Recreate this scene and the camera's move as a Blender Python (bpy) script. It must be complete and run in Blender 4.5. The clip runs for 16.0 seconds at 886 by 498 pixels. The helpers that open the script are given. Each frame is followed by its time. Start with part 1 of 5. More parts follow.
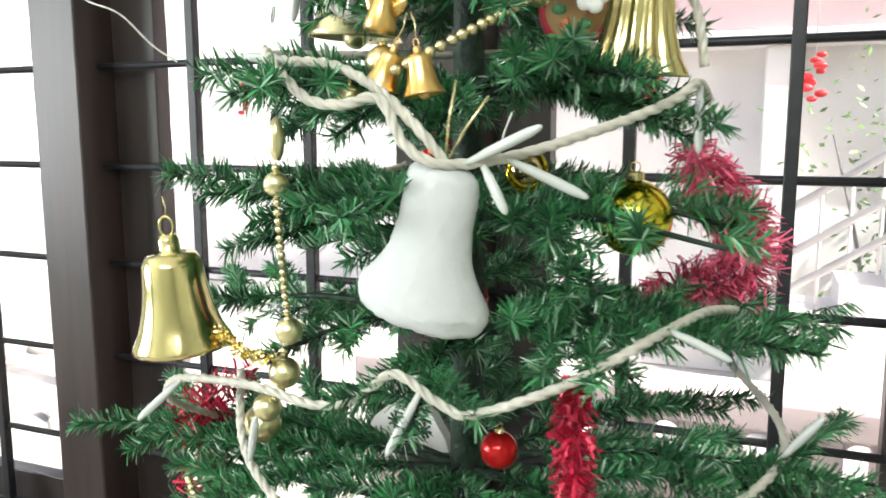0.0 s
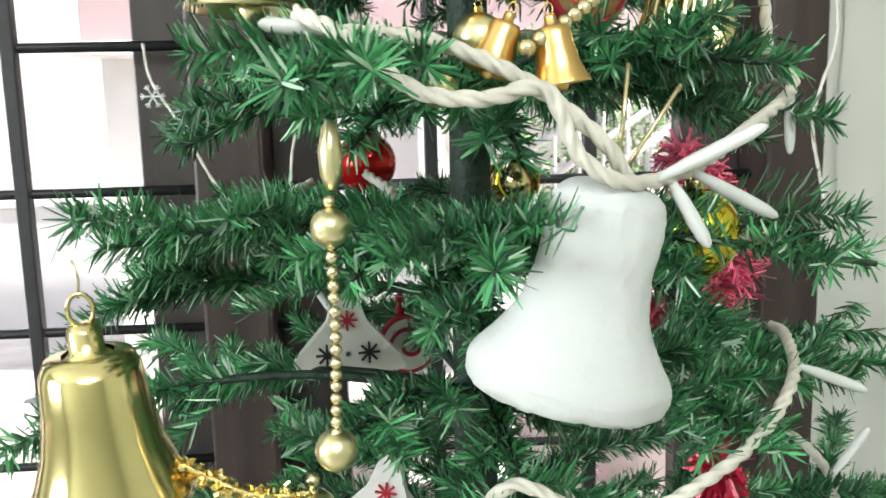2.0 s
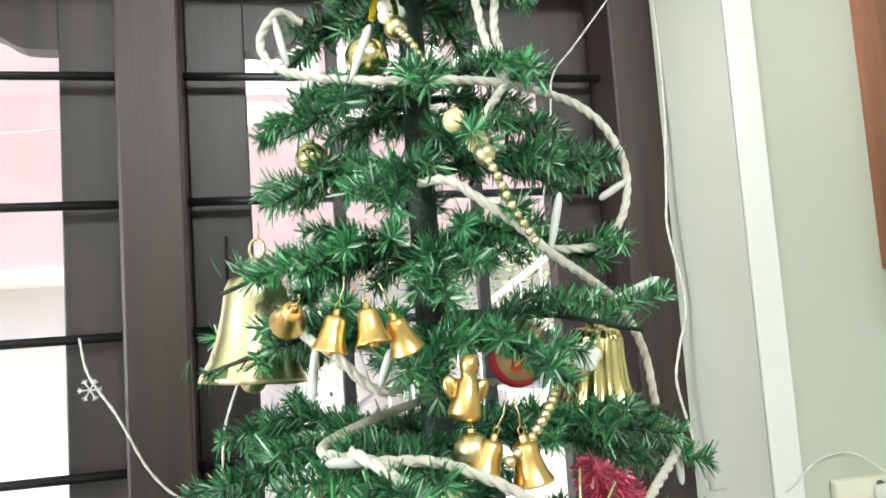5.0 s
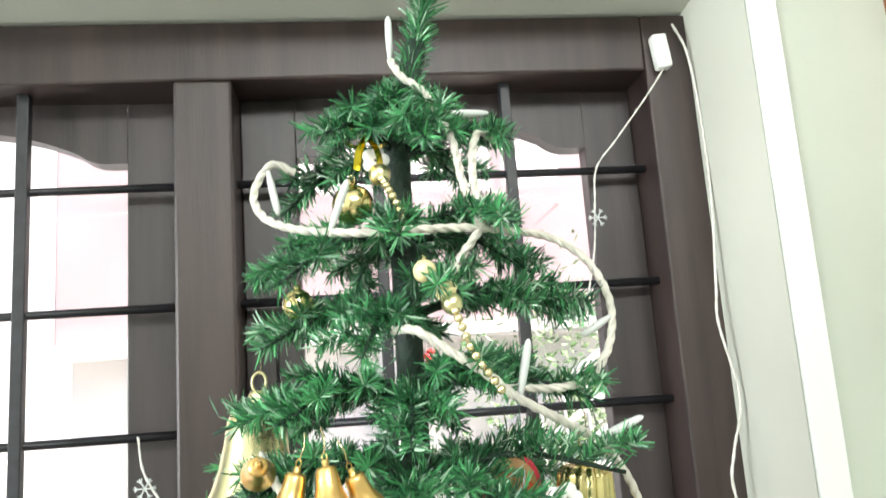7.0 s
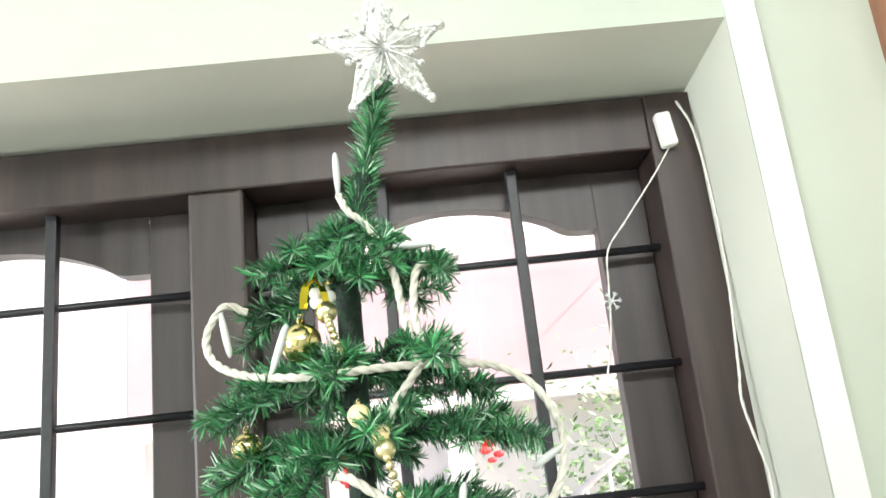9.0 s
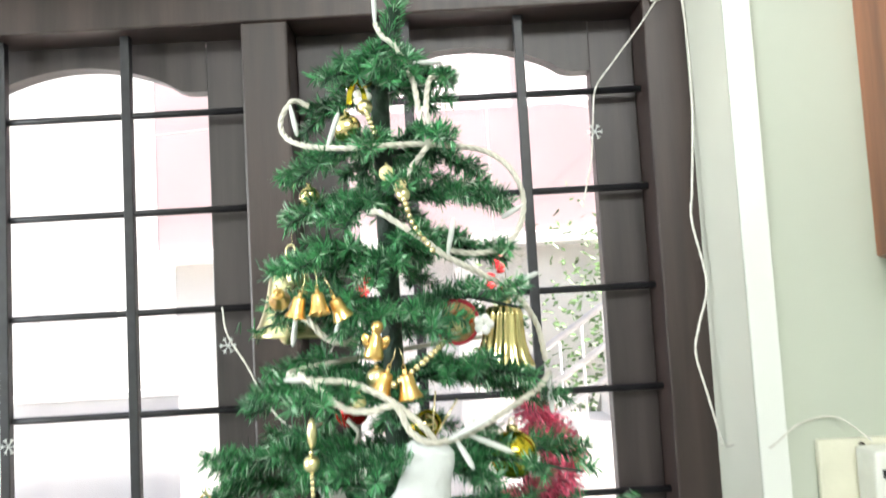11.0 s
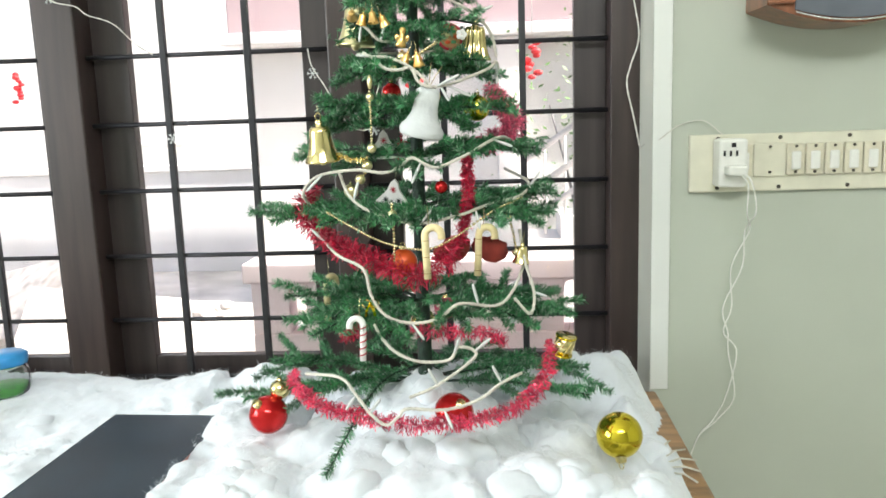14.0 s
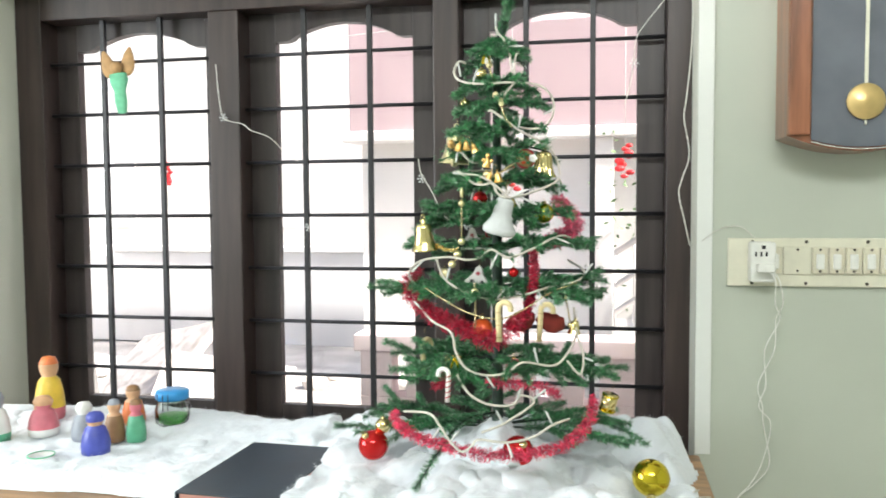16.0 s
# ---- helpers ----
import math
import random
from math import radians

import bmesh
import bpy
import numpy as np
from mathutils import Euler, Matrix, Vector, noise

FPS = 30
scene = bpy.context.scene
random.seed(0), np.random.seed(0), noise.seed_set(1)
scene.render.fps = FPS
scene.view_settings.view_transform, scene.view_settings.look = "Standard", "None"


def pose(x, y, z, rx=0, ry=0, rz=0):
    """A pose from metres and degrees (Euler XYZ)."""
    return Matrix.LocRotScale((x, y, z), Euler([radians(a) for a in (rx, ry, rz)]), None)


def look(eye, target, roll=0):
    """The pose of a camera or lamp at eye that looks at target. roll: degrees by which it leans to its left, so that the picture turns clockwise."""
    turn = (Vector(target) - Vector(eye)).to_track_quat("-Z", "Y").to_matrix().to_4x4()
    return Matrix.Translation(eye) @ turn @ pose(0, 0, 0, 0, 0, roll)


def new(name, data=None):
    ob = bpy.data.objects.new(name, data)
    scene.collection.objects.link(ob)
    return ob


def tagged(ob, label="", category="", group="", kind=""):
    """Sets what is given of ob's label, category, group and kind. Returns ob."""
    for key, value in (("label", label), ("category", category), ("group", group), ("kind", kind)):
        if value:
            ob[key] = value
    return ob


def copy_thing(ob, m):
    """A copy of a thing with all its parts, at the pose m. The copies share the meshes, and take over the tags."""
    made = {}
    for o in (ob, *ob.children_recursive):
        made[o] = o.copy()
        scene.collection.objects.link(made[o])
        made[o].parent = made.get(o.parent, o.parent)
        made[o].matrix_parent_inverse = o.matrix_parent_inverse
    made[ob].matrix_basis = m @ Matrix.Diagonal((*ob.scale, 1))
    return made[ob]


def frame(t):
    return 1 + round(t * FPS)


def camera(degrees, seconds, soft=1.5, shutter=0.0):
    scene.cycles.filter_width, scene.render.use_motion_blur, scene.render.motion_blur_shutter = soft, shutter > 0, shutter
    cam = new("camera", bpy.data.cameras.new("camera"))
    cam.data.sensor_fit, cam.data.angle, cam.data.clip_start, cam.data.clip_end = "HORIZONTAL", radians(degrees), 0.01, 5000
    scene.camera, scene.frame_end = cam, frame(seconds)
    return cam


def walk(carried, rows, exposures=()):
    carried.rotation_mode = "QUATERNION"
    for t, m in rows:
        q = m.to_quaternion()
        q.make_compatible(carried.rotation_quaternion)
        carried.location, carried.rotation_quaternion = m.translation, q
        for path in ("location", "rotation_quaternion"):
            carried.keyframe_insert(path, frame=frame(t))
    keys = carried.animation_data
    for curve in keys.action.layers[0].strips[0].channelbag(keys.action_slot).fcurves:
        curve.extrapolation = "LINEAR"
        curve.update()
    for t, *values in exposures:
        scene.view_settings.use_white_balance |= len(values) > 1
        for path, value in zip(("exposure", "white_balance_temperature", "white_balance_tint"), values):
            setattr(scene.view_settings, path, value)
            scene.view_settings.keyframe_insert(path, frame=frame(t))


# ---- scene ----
cam = camera(58.4, 16.0, soft=1.6, shutter=0.3)
PATH = [
    (0, (0.086, 0.013, 1.275), (-0.659, 1.846, 0.982), -0.0),
    (0.5, (0.014, 0.038, 1.273), (-0.587, 1.927, 1.006), -1.1),
    (1, (-0.033, 0.073, 1.278), (-0.433, 2.015, 1.016), -1.0),
    (1.5, (-0.063, 0.095, 1.271), (-0.209, 2.071, 0.996), -0.3),
    (2, (-0.103, 0.092, 1.278), (0.021, 2.066, 0.982), -1.5),
    (2.5, (-0.148, 0.081, 1.29), (0.157, 2.035, 0.992), -2.0),
    (3, (-0.18, 0.066, 1.299), (0.205, 2.012, 1.045), -2.1),
    (3.5, (-0.172, 0.05, 1.312), (0.297, 1.982, 1.091), -2.4),
    (4, (-0.173, 0.031, 1.33), (0.284, 1.975, 1.219), -3.5),
    (4.5, (-0.169, 0.016, 1.348), (0.308, 1.957, 1.414), -3.9),
    (7, (-0.101, -0.025, 1.396), (0.136, 1.928, 1.755), -4.1),
    (7.5, (-0.076, -0.029, 1.42), (0.103, 1.915, 1.853), -5.7),
    (8, (-0.057, -0.028, 1.433), (0.081, 1.902, 1.939), -5.4),
    (8.2, (-0.049, -0.031, 1.434), (0.089, 1.895, 1.956), -6.0),
    (10.5, (-0.019, -0.097, 1.387), (-0.053, 1.871, 1.743), -5.0),
    (11, (-0.025, -0.232, 1.351), (-0.018, 1.762, 1.504), -3.2),
    (11.5, (-0.019, -0.331, 1.295), (-0.01, 1.666, 1.391), -2.2),
    (12, (0.039, -0.414, 1.266), (-0.044, 1.584, 1.251), -1.0),
    (12.5, (0.123, -0.51, 1.251), (-0.214, 1.455, 1.088), 0.3),
    (13, (0.165, -0.59, 1.213), (-0.277, 1.353, 1.043), -0.9),
    (13.5, (0.084, -0.682, 1.218), (-0.119, 1.282, 0.896), -1.0),
    (14, (0.057, -0.794, 1.225), (-0.089, 1.172, 0.889), -1.9),
    (14.5, (0.137, -0.897, 1.222), (-0.161, 1.062, 0.949), -0.3),
    (15, (0.218, -0.976, 1.194), (-0.184, 0.973, 0.99), 0.1),
    (15.5, (0.215, -1.062, 1.228), (-0.153, 0.901, 1.122), -0.8),
    (16, (0.144, -1.144, 1.25), (-0.258, 0.812, 1.138), -0.4),
]
EXPOSURES = [(0, 1.45), (4.5, 1.5), (7, 1.8), (10.5, 1.8), (12, 1.5), (16, 1.35)]
walk(cam, [(t, look(eye, target, roll)) for t, eye, target, roll in PATH], EXPOSURES)

# ---- light ----
world = bpy.data.worlds.new("world")
scene.world = world
world.use_nodes = True
wn = world.node_tree.nodes
sky = wn.new("ShaderNodeTexSky")
sky.sky_type = "NISHITA"
sky.sun_disc = False
sky.dust_density = 6.0
sky.ozone_density = 0.4
sky.sun_elevation = radians(46)
sky.sun_rotation = radians(104)
world.node_tree.links.new(sky.outputs[0], wn["Background"].inputs[0])
wn["Background"].inputs[1].default_value = 0.15
sun_data = bpy.data.lights.new("sun", "SUN")
sun_data.energy = 5.0
sun_data.angle = radians(0.6)
sun_data.color = (1.0, 0.96, 0.9)
sun = new("sun", sun_data)
sun.matrix_world = look((8.5, 0.9, 9.0), (0, 3.0, 0))

# ---- materials ----


def mat(name, color, rough=0.6, metal=0.0, var=0.12, scale=30.0, bump=0.15, bscale=200.0, bdist=0.001,
        sheen=0.0, trans=0.0, rand=0.0, coat=0.0, stretch=(1, 1, 1), sss=0.0):
    m = bpy.data.materials.new(name)
    m.use_nodes = True
    nt = m.node_tree
    b = nt.nodes["Principled BSDF"]
    tc = nt.nodes.new("ShaderNodeTexCoord")
    mp = nt.nodes.new("ShaderNodeMapping")
    mp.inputs["Scale"].default_value = stretch
    nt.links.new(tc.outputs["Object"], mp.inputs[0])
    n1 = nt.nodes.new("ShaderNodeTexNoise")
    n1.inputs["Scale"].default_value = scale
    n1.inputs["Detail"].default_value = 6
    nt.links.new(mp.outputs[0], n1.inputs["Vector"])
    ramp = nt.nodes.new("ShaderNodeValToRGB")
    lo = [max(0.0, c * (1 - var * 1.6)) for c in color]
    hi = [min(1.0, c * (1 + var)) for c in color]
    ramp.color_ramp.elements[0].position, ramp.color_ramp.elements[1].position = 0.3, 0.7
    ramp.color_ramp.elements[0].color = (*lo, 1)
    ramp.color_ramp.elements[1].color = (*hi, 1)
    nt.links.new(n1.outputs["Fac"], ramp.inputs[0])
    out = ramp.outputs[0]
    if rand > 0:
        geo = nt.nodes.new("ShaderNodeNewGeometry")
        hsv = nt.nodes.new("ShaderNodeHueSaturation")
        mr = nt.nodes.new("ShaderNodeMapRange")
        mr.inputs["To Min"].default_value, mr.inputs["To Max"].default_value = 1 - rand, 1 + rand
        nt.links.new(geo.outputs["Random Per Island"], mr.inputs[0])
        nt.links.new(mr.outputs[0], hsv.inputs["Value"])
        nt.links.new(out, hsv.inputs["Color"])
        out = hsv.outputs[0]
    nt.links.new(out, b.inputs["Base Color"])
    if bump > 0:
        n2 = nt.nodes.new("ShaderNodeTexNoise")
        n2.inputs["Scale"].default_value = bscale
        n2.inputs["Detail"].default_value = 4
        nt.links.new(mp.outputs[0], n2.inputs["Vector"])
        bp = nt.nodes.new("ShaderNodeBump")
        bp.inputs["Strength"].default_value = bump
        bp.inputs["Distance"].default_value = bdist
        nt.links.new(n2.outputs["Fac"], bp.inputs["Height"])
        nt.links.new(bp.outputs[0], b.inputs["Normal"])
        rr = nt.nodes.new("ShaderNodeMapRange")
        rr.inputs["To Min"].default_value, rr.inputs["To Max"].default_value = max(0.02, rough * 0.85), min(1.0, rough * 1.15)
        nt.links.new(n1.outputs["Fac"], rr.inputs[0])
        nt.links.new(rr.outputs[0], b.inputs["Roughness"])
    else:
        b.inputs["Roughness"].default_value = rough
    b.inputs["Metallic"].default_value = metal
    b.inputs["Sheen Weight"].default_value = sheen
    b.inputs["Transmission Weight"].default_value = trans
    b.inputs["Coat Weight"].default_value = coat
    if sss:
        b.inputs["Subsurface Weight"].default_value = sss
        b.inputs["Subsurface Radius"].default_value = (0.02, 0.02, 0.02)
    return m


M = {
    "wall": mat("wall_paint", (0.455, 0.487, 0.412), 0.55, var=0.03, scale=3, bump=0.08, bscale=60),
    "reveal": mat("reveal_pale", (0.60, 0.61, 0.53), 0.5, var=0.03, scale=4, bump=0.06, bscale=60),
    "trim_paint": mat("trim_paint", (0.70, 0.715, 0.68), 0.5, var=0.03, scale=4, bump=0.06, bscale=60),
    "ceiling": mat("ceiling_paint", (0.82, 0.83, 0.80), 0.7, var=0.03, scale=3, bump=0.05),
    "floor": mat("floor_tile", (0.45, 0.42, 0.38), 0.25, var=0.1, scale=8),
    "frame_wood": mat("frame_wood", (0.036, 0.0225, 0.0195), 0.42, var=0.3, scale=5, bump=0.2, bscale=40, stretch=(8, 8, 0.6)),
    "shutter_wood": mat("shutter_wood", (0.034, 0.025, 0.024), 0.42, var=0.3, scale=5, bump=0.2, bscale=40, stretch=(8, 8, 0.6)),
    "iron": mat("iron_paint", (0.014, 0.014, 0.017), 0.45, var=0.3, scale=60, bump=0.2),
    "table": mat("table_wood", (0.36, 0.20, 0.09), 0.35, var=0.3, scale=4, bump=0.15, bscale=50, stretch=(1, 10, 10)),
    "cotton": mat("cotton_wool", (0.71, 0.745, 0.78), 0.95, var=0.02, scale=60, bump=0.16, bscale=160, bdist=0.002, sheen=0.6, sss=0.55),
    "needle": mat("needle_green", (0.058, 0.250, 0.092), 0.30, var=0.35, scale=25, bump=0.0, rand=0.45),
    "needle_dark": mat("needle_dark_green", (0.026, 0.110, 0.050), 0.38, var=0.35, scale=25, bump=0.0, rand=0.4),
    # pale needles: whitish specks, and white glints put into the colour
    "needle_pale": mat("needle_pale", (0.34, 0.50, 0.36), 0.3, var=0.2, scale=25, bump=0.0, rand=0.3),
    "trunk": mat("trunk_wrap", (0.012, 0.035, 0.02), 0.6, var=0.4, scale=80, bump=0.6, bscale=300, bdist=0.003),
    "rope": mat("rope_white", (0.58, 0.555, 0.48), 0.55, var=0.12, scale=60, bump=0.3, bscale=500),
    "led": mat("led_tip", (0.60, 0.62, 0.60), 0.25, var=0.05, scale=50, bump=0.0, sss=0.3),
    "foam": mat("white_foam", (0.52, 0.54, 0.53), 0.7, var=0.05, scale=25, bump=0.5, bscale=150, bdist=0.002, sss=0.12),
    "gold": mat("gold_gloss", (0.84, 0.70, 0.34), 0.16, 1.0, var=0.1, scale=20, bump=0.05, bscale=80),
    "gold_pale": mat("gold_pale", (0.86, 0.77, 0.45), 0.28, 1.0, var=0.1, scale=20, bump=0.05, bscale=80),
    "gold_orange": mat("gold_orange", (0.84, 0.54, 0.20), 0.28, 1.0, var=0.15, scale=20, bump=0.1, bscale=80),
    "gold_yellow": mat("gold_yellow", (0.80, 0.62, 0.05), 0.10, 1.0, var=0.06, scale=20, bump=0.02, bscale=80),
    "bead": mat("bead_gold", (0.72, 0.62, 0.36), 0.25, 0.85, var=0.1, scale=80, bump=0.05),
    "red_ball": mat("red_gloss", (0.55, 0.015, 0.015), 0.12, 0.55, var=0.1, scale=20, bump=0.03),
    "orange_ball": mat("orange_ball", (0.62, 0.09, 0.02), 0.3, 0.2, var=0.2, scale=20, bump=0.1),
    "tinsel": mat("tinsel_red", (0.52, 0.02, 0.06), 0.28, 0.25, var=0.3, scale=60, bump=0.0, rand=0.5),
    "tinsel_rose": mat("tinsel_rose", (0.70, 0.05, 0.12), 0.32, 0.15, var=0.3, scale=60, bump=0.0, rand=0.5),
    "tinsel_pink": mat("tinsel_pink", (0.95, 0.13, 0.24), 0.35, 0.05, var=0.3, scale=60, bump=0.0, rand=0.5),
    "red_cloth": mat("red_cloth", (0.28, 0.035, 0.025), 0.7, var=0.25, scale=40, bump=0.4, bscale=400),
    "cane": mat("cane_cream", (0.74, 0.62, 0.34), 0.4, var=0.15, scale=40, bump=0.1),
    "cane_mark": mat("cane_mark", (0.40, 0.25, 0.10), 0.5, var=0.2, scale=40, bump=0.1),
    "card": mat("card_white", (0.76, 0.75, 0.72), 0.6, var=0.05, scale=40, bump=0.1),
    "card_ink": mat("card_ink", (0.015, 0.02, 0.02), 0.6, bump=0.0),
    "card_red": mat("card_red", (0.45, 0.02, 0.04), 0.5, bump=0.0),
    "silver": mat("silver_glitter", (0.80, 0.80, 0.78), 0.25, 0.8, var=0.2, scale=300, bump=0.8, bscale=900, bdist=0.001),
    "plastic": mat("white_plastic", (0.78, 0.78, 0.73), 0.3, var=0.04, scale=40, bump=0.05),
    "plate": mat("switch_plate", (0.70, 0.68, 0.55), 0.35, var=0.06, scale=20, bump=0.05),
    "switch": mat("switch_cream", (0.68, 0.64, 0.50), 0.3, var=0.06, scale=60, bump=0.03),
    "screw": mat("dark_screw", (0.10, 0.09, 0.07), 0.4, 0.6, bump=0.0),
    "black": mat("black_slot", (0.01, 0.01, 0.01), 0.5, bump=0.0),
    "wire": mat("clear_wire", (0.66, 0.64, 0.58), 0.25, var=0.1, scale=60, bump=0.0),
    "clock_wood": mat("clock_wood", (0.26, 0.10, 0.05), 0.3, var=0.3, scale=5, bump=0.1, bscale=60, stretch=(10, 10, 0.8), coat=0.3),
    "clock_back": mat("clock_back", (0.13, 0.14, 0.165), 0.25, var=0.1, scale=10, bump=0.0, coat=0.6),
    "brass": mat("brass_disc", (0.66, 0.48, 0.20), 0.3, 0.5, var=0.08, scale=30, bump=0.1),
    "book_cover": mat("book_cover", (0.030, 0.042, 0.055), 0.5, var=0.2, scale=12, bump=0.3, bscale=500),
    "book_page": mat("book_pages", (0.62, 0.30, 0.24), 0.6, var=0.12, scale=10, bump=0.4, bscale=100, stretch=(1, 1, 60)),
    "ground": mat("yard_concrete", (0.50, 0.48, 0.465), 0.85, var=0.2, scale=3, bump=0.5, bscale=40, bdist=0.01),
    "pink": mat("pink_plaster", (0.48, 0.36, 0.38), 0.8, var=0.06, scale=2, bump=0.2, bscale=30),
    "pink_pale": mat("pink_pale_plaster", (0.74, 0.60, 0.61), 0.8, var=0.08, scale=3, bump=0.2, bscale=30),
    "white_wall": mat("white_plaster", (0.78, 0.76, 0.75), 0.8, var=0.08, scale=2, bump=0.2, bscale=30),
    "stone": mat("rubble_stone", (0.48, 0.44, 0.42), 0.85, var=0.25, scale=12, bump=0.6, bscale=60, bdist=0.005, rand=0.25),
    "leaf": mat("leaf_green", (0.14, 0.24, 0.09), 0.5, var=0.4, scale=8, bump=0.0, rand=0.5),
    "flower": mat("flower_red", (0.75, 0.03, 0.04), 0.5, var=0.2, scale=20, bump=0.0, rand=0.3),
    "rail": mat("rail_paint", (0.62, 0.60, 0.60), 0.5, var=0.1, scale=10, bump=0.1),
    "bark": mat("pole_wood", (0.25, 0.24, 0.24), 0.8, var=0.3, scale=10, bump=0.5, bscale=40, bdist=0.01, stretch=(4, 4, 0.5)),
    "toy_orange": mat("toy_orange", (0.75, 0.20, 0.06), 0.45, bump=0.05),
    "toy_yellow": mat("toy_yellow", (0.75, 0.52, 0.06), 0.45, bump=0.05),
    "toy_pink": mat("toy_pink", (0.60, 0.16, 0.20), 0.45, bump=0.05),
    "toy_blue": mat("toy_blue", (0.07, 0.09, 0.42), 0.4, bump=0.05),
    "toy_skin": mat("toy_tan", (0.62, 0.36, 0.20), 0.5, bump=0.05),
    "toy_grey": mat("toy_grey", (0.30, 0.32, 0.36), 0.5, bump=0.05),
    "toy_brown": mat("toy_brown", (0.28, 0.15, 0.07), 0.5, bump=0.05),
    "toy_green": mat("toy_green", (0.10, 0.38, 0.22), 0.45, bump=0.05),
    "lid_blue": mat("lid_blue", (0.03, 0.28, 0.62), 0.35, bump=0.05),
    "jelly": mat("green_sweets", (0.06, 0.42, 0.03), 0.3, var=0.3, scale=120, bump=0.4),
    "felt_green": mat("felt_green", (0.16, 0.50, 0.30), 0.8, var=0.1, scale=60, bump=0.3),
    "felt_tan": mat("felt_tan", (0.45, 0.27, 0.12), 0.8, var=0.15, scale=60, bump=0.3),
}
M["glass"] = mat("clear_glass", (0.9, 0.95, 0.92), 0.03, trans=1.0, var=0.0, bump=0.0)
M["pane"] = bpy.data.materials.new("window_pane")
M["pane"].use_nodes = True
pt = M["pane"].node_tree
pt.nodes.remove(pt.nodes["Principled BSDF"])
p_tr, p_gl, p_mx, p_fr = (pt.nodes.new(k) for k in ("ShaderNodeBsdfTransparent", "ShaderNodeBsdfGlossy", "ShaderNodeMixShader", "ShaderNodeLayerWeight"))
p_gl.inputs["Roughness"].default_value = 0.02
p_tr.inputs[0].default_value = (0.96, 0.97, 0.97, 1)
p_fr.inputs["Blend"].default_value = 0.5
p_pw, p_ad = pt.nodes.new("ShaderNodeMath"), pt.nodes.new("ShaderNodeMath")
p_pw.operation, p_ad.operation = "POWER", "MULTIPLY_ADD"
p_pw.inputs[1].default_value = 4.0
p_ad.inputs[1].default_value, p_ad.inputs[2].default_value = 0.9, 0.03
pt.links.new(p_fr.outputs["Facing"], p_pw.inputs[0])
pt.links.new(p_pw.outputs[0], p_ad.inputs[0])
pt.links.new(p_ad.outputs[0], p_mx.inputs[0])
pt.links.new(p_tr.outputs[0], p_mx.inputs[1])
pt.links.new(p_gl.outputs[0], p_mx.inputs[2])
pt.links.new(p_mx.outputs[0], pt.nodes["Material Output"].inputs[0])
# glow of the added ceiling tube, which is never in view
M["tube"] = bpy.data.materials.new("added_tube_glow")
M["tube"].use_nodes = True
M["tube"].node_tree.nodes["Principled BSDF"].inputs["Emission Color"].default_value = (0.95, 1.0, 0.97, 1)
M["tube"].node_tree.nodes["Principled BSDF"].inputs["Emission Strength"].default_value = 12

# ---- shape helpers ----
UP = Vector((0, 0, 1))


def part(name, bm, material, parent=None, label="", smooth=False):
    me = bpy.data.meshes.new(name)
    bm.to_mesh(me)
    bm.free()
    mats = material if isinstance(material, (list, tuple)) else [material]
    for k in mats:
        me.materials.append(M[k])
    if smooth:
        me.polygons.foreach_set("use_smooth", [True] * len(me.polygons))
    ob = new(name, me)
    if parent is not None:
        ob.parent = parent
    if label:
        ob["label"] = label
    return ob


def thing(name, at, label, category, group="", kind="", turn=(0, 0, 0)):
    e = new(name)
    e.empty_display_size = 0.02
    e.matrix_world = pose(*at, *turn)
    return tagged(e, label, category, group, kind)


def add_box(bm, lo, hi, bevel=0.0):
    t = bmesh.new()
    bmesh.ops.create_cube(t, size=1.0)
    for v in t.verts:
        v.co = Vector([lo[i] + (v.co[i] + 0.5) * (hi[i] - lo[i]) for i in range(3)])
    if bevel:
        bmesh.ops.bevel(t, geom=t.edges[:], offset=bevel, segments=2, affect="EDGES", profile=0.5)
    join(bm, t)


def join(bm, t, m=None, mi=0):
    if m is not None:
        t.transform(m)
    vs = [bm.verts.new(v.co) for v in t.verts]
    t.verts.index_update()
    for f in t.faces:
        nf = bm.faces.new([vs[v.index] for v in f.verts])
        nf.smooth = f.smooth
        nf.material_index = mi
    t.free()


def box(lo, hi, bevel=0.0):
    bm = bmesh.new()
    add_box(bm, lo, hi, bevel)
    return bm


def lathe(profile, seg=24, flute=0, depth=0.0):
    """A turned body from (radius, height) pairs round z."""
    bm = bmesh.new()
    rings = []
    for r, z in profile:
        ring = []
        for i in range(seg):
            a = 2 * math.pi * i / seg
            rr = r * (1 - depth * (0.5 + 0.5 * math.cos(flute * a))) if flute else r
            ring.append(bm.verts.new((rr * math.cos(a), rr * math.sin(a), z)))
        rings.append(ring)
    for a, b in zip(rings, rings[1:]):
        for i in range(seg):
            f = bm.faces.new((a[i], a[(i + 1) % seg], b[(i + 1) % seg], b[i]))
            f.smooth = True
    return bm


def sphere(r, seg=20, rings=12, squash=1.0):
    prof = [(max(1e-4, r * math.sin(math.pi * k / rings)), -r * squash * math.cos(math.pi * k / rings)) for k in range(rings + 1)]
    return lathe(prof, seg)


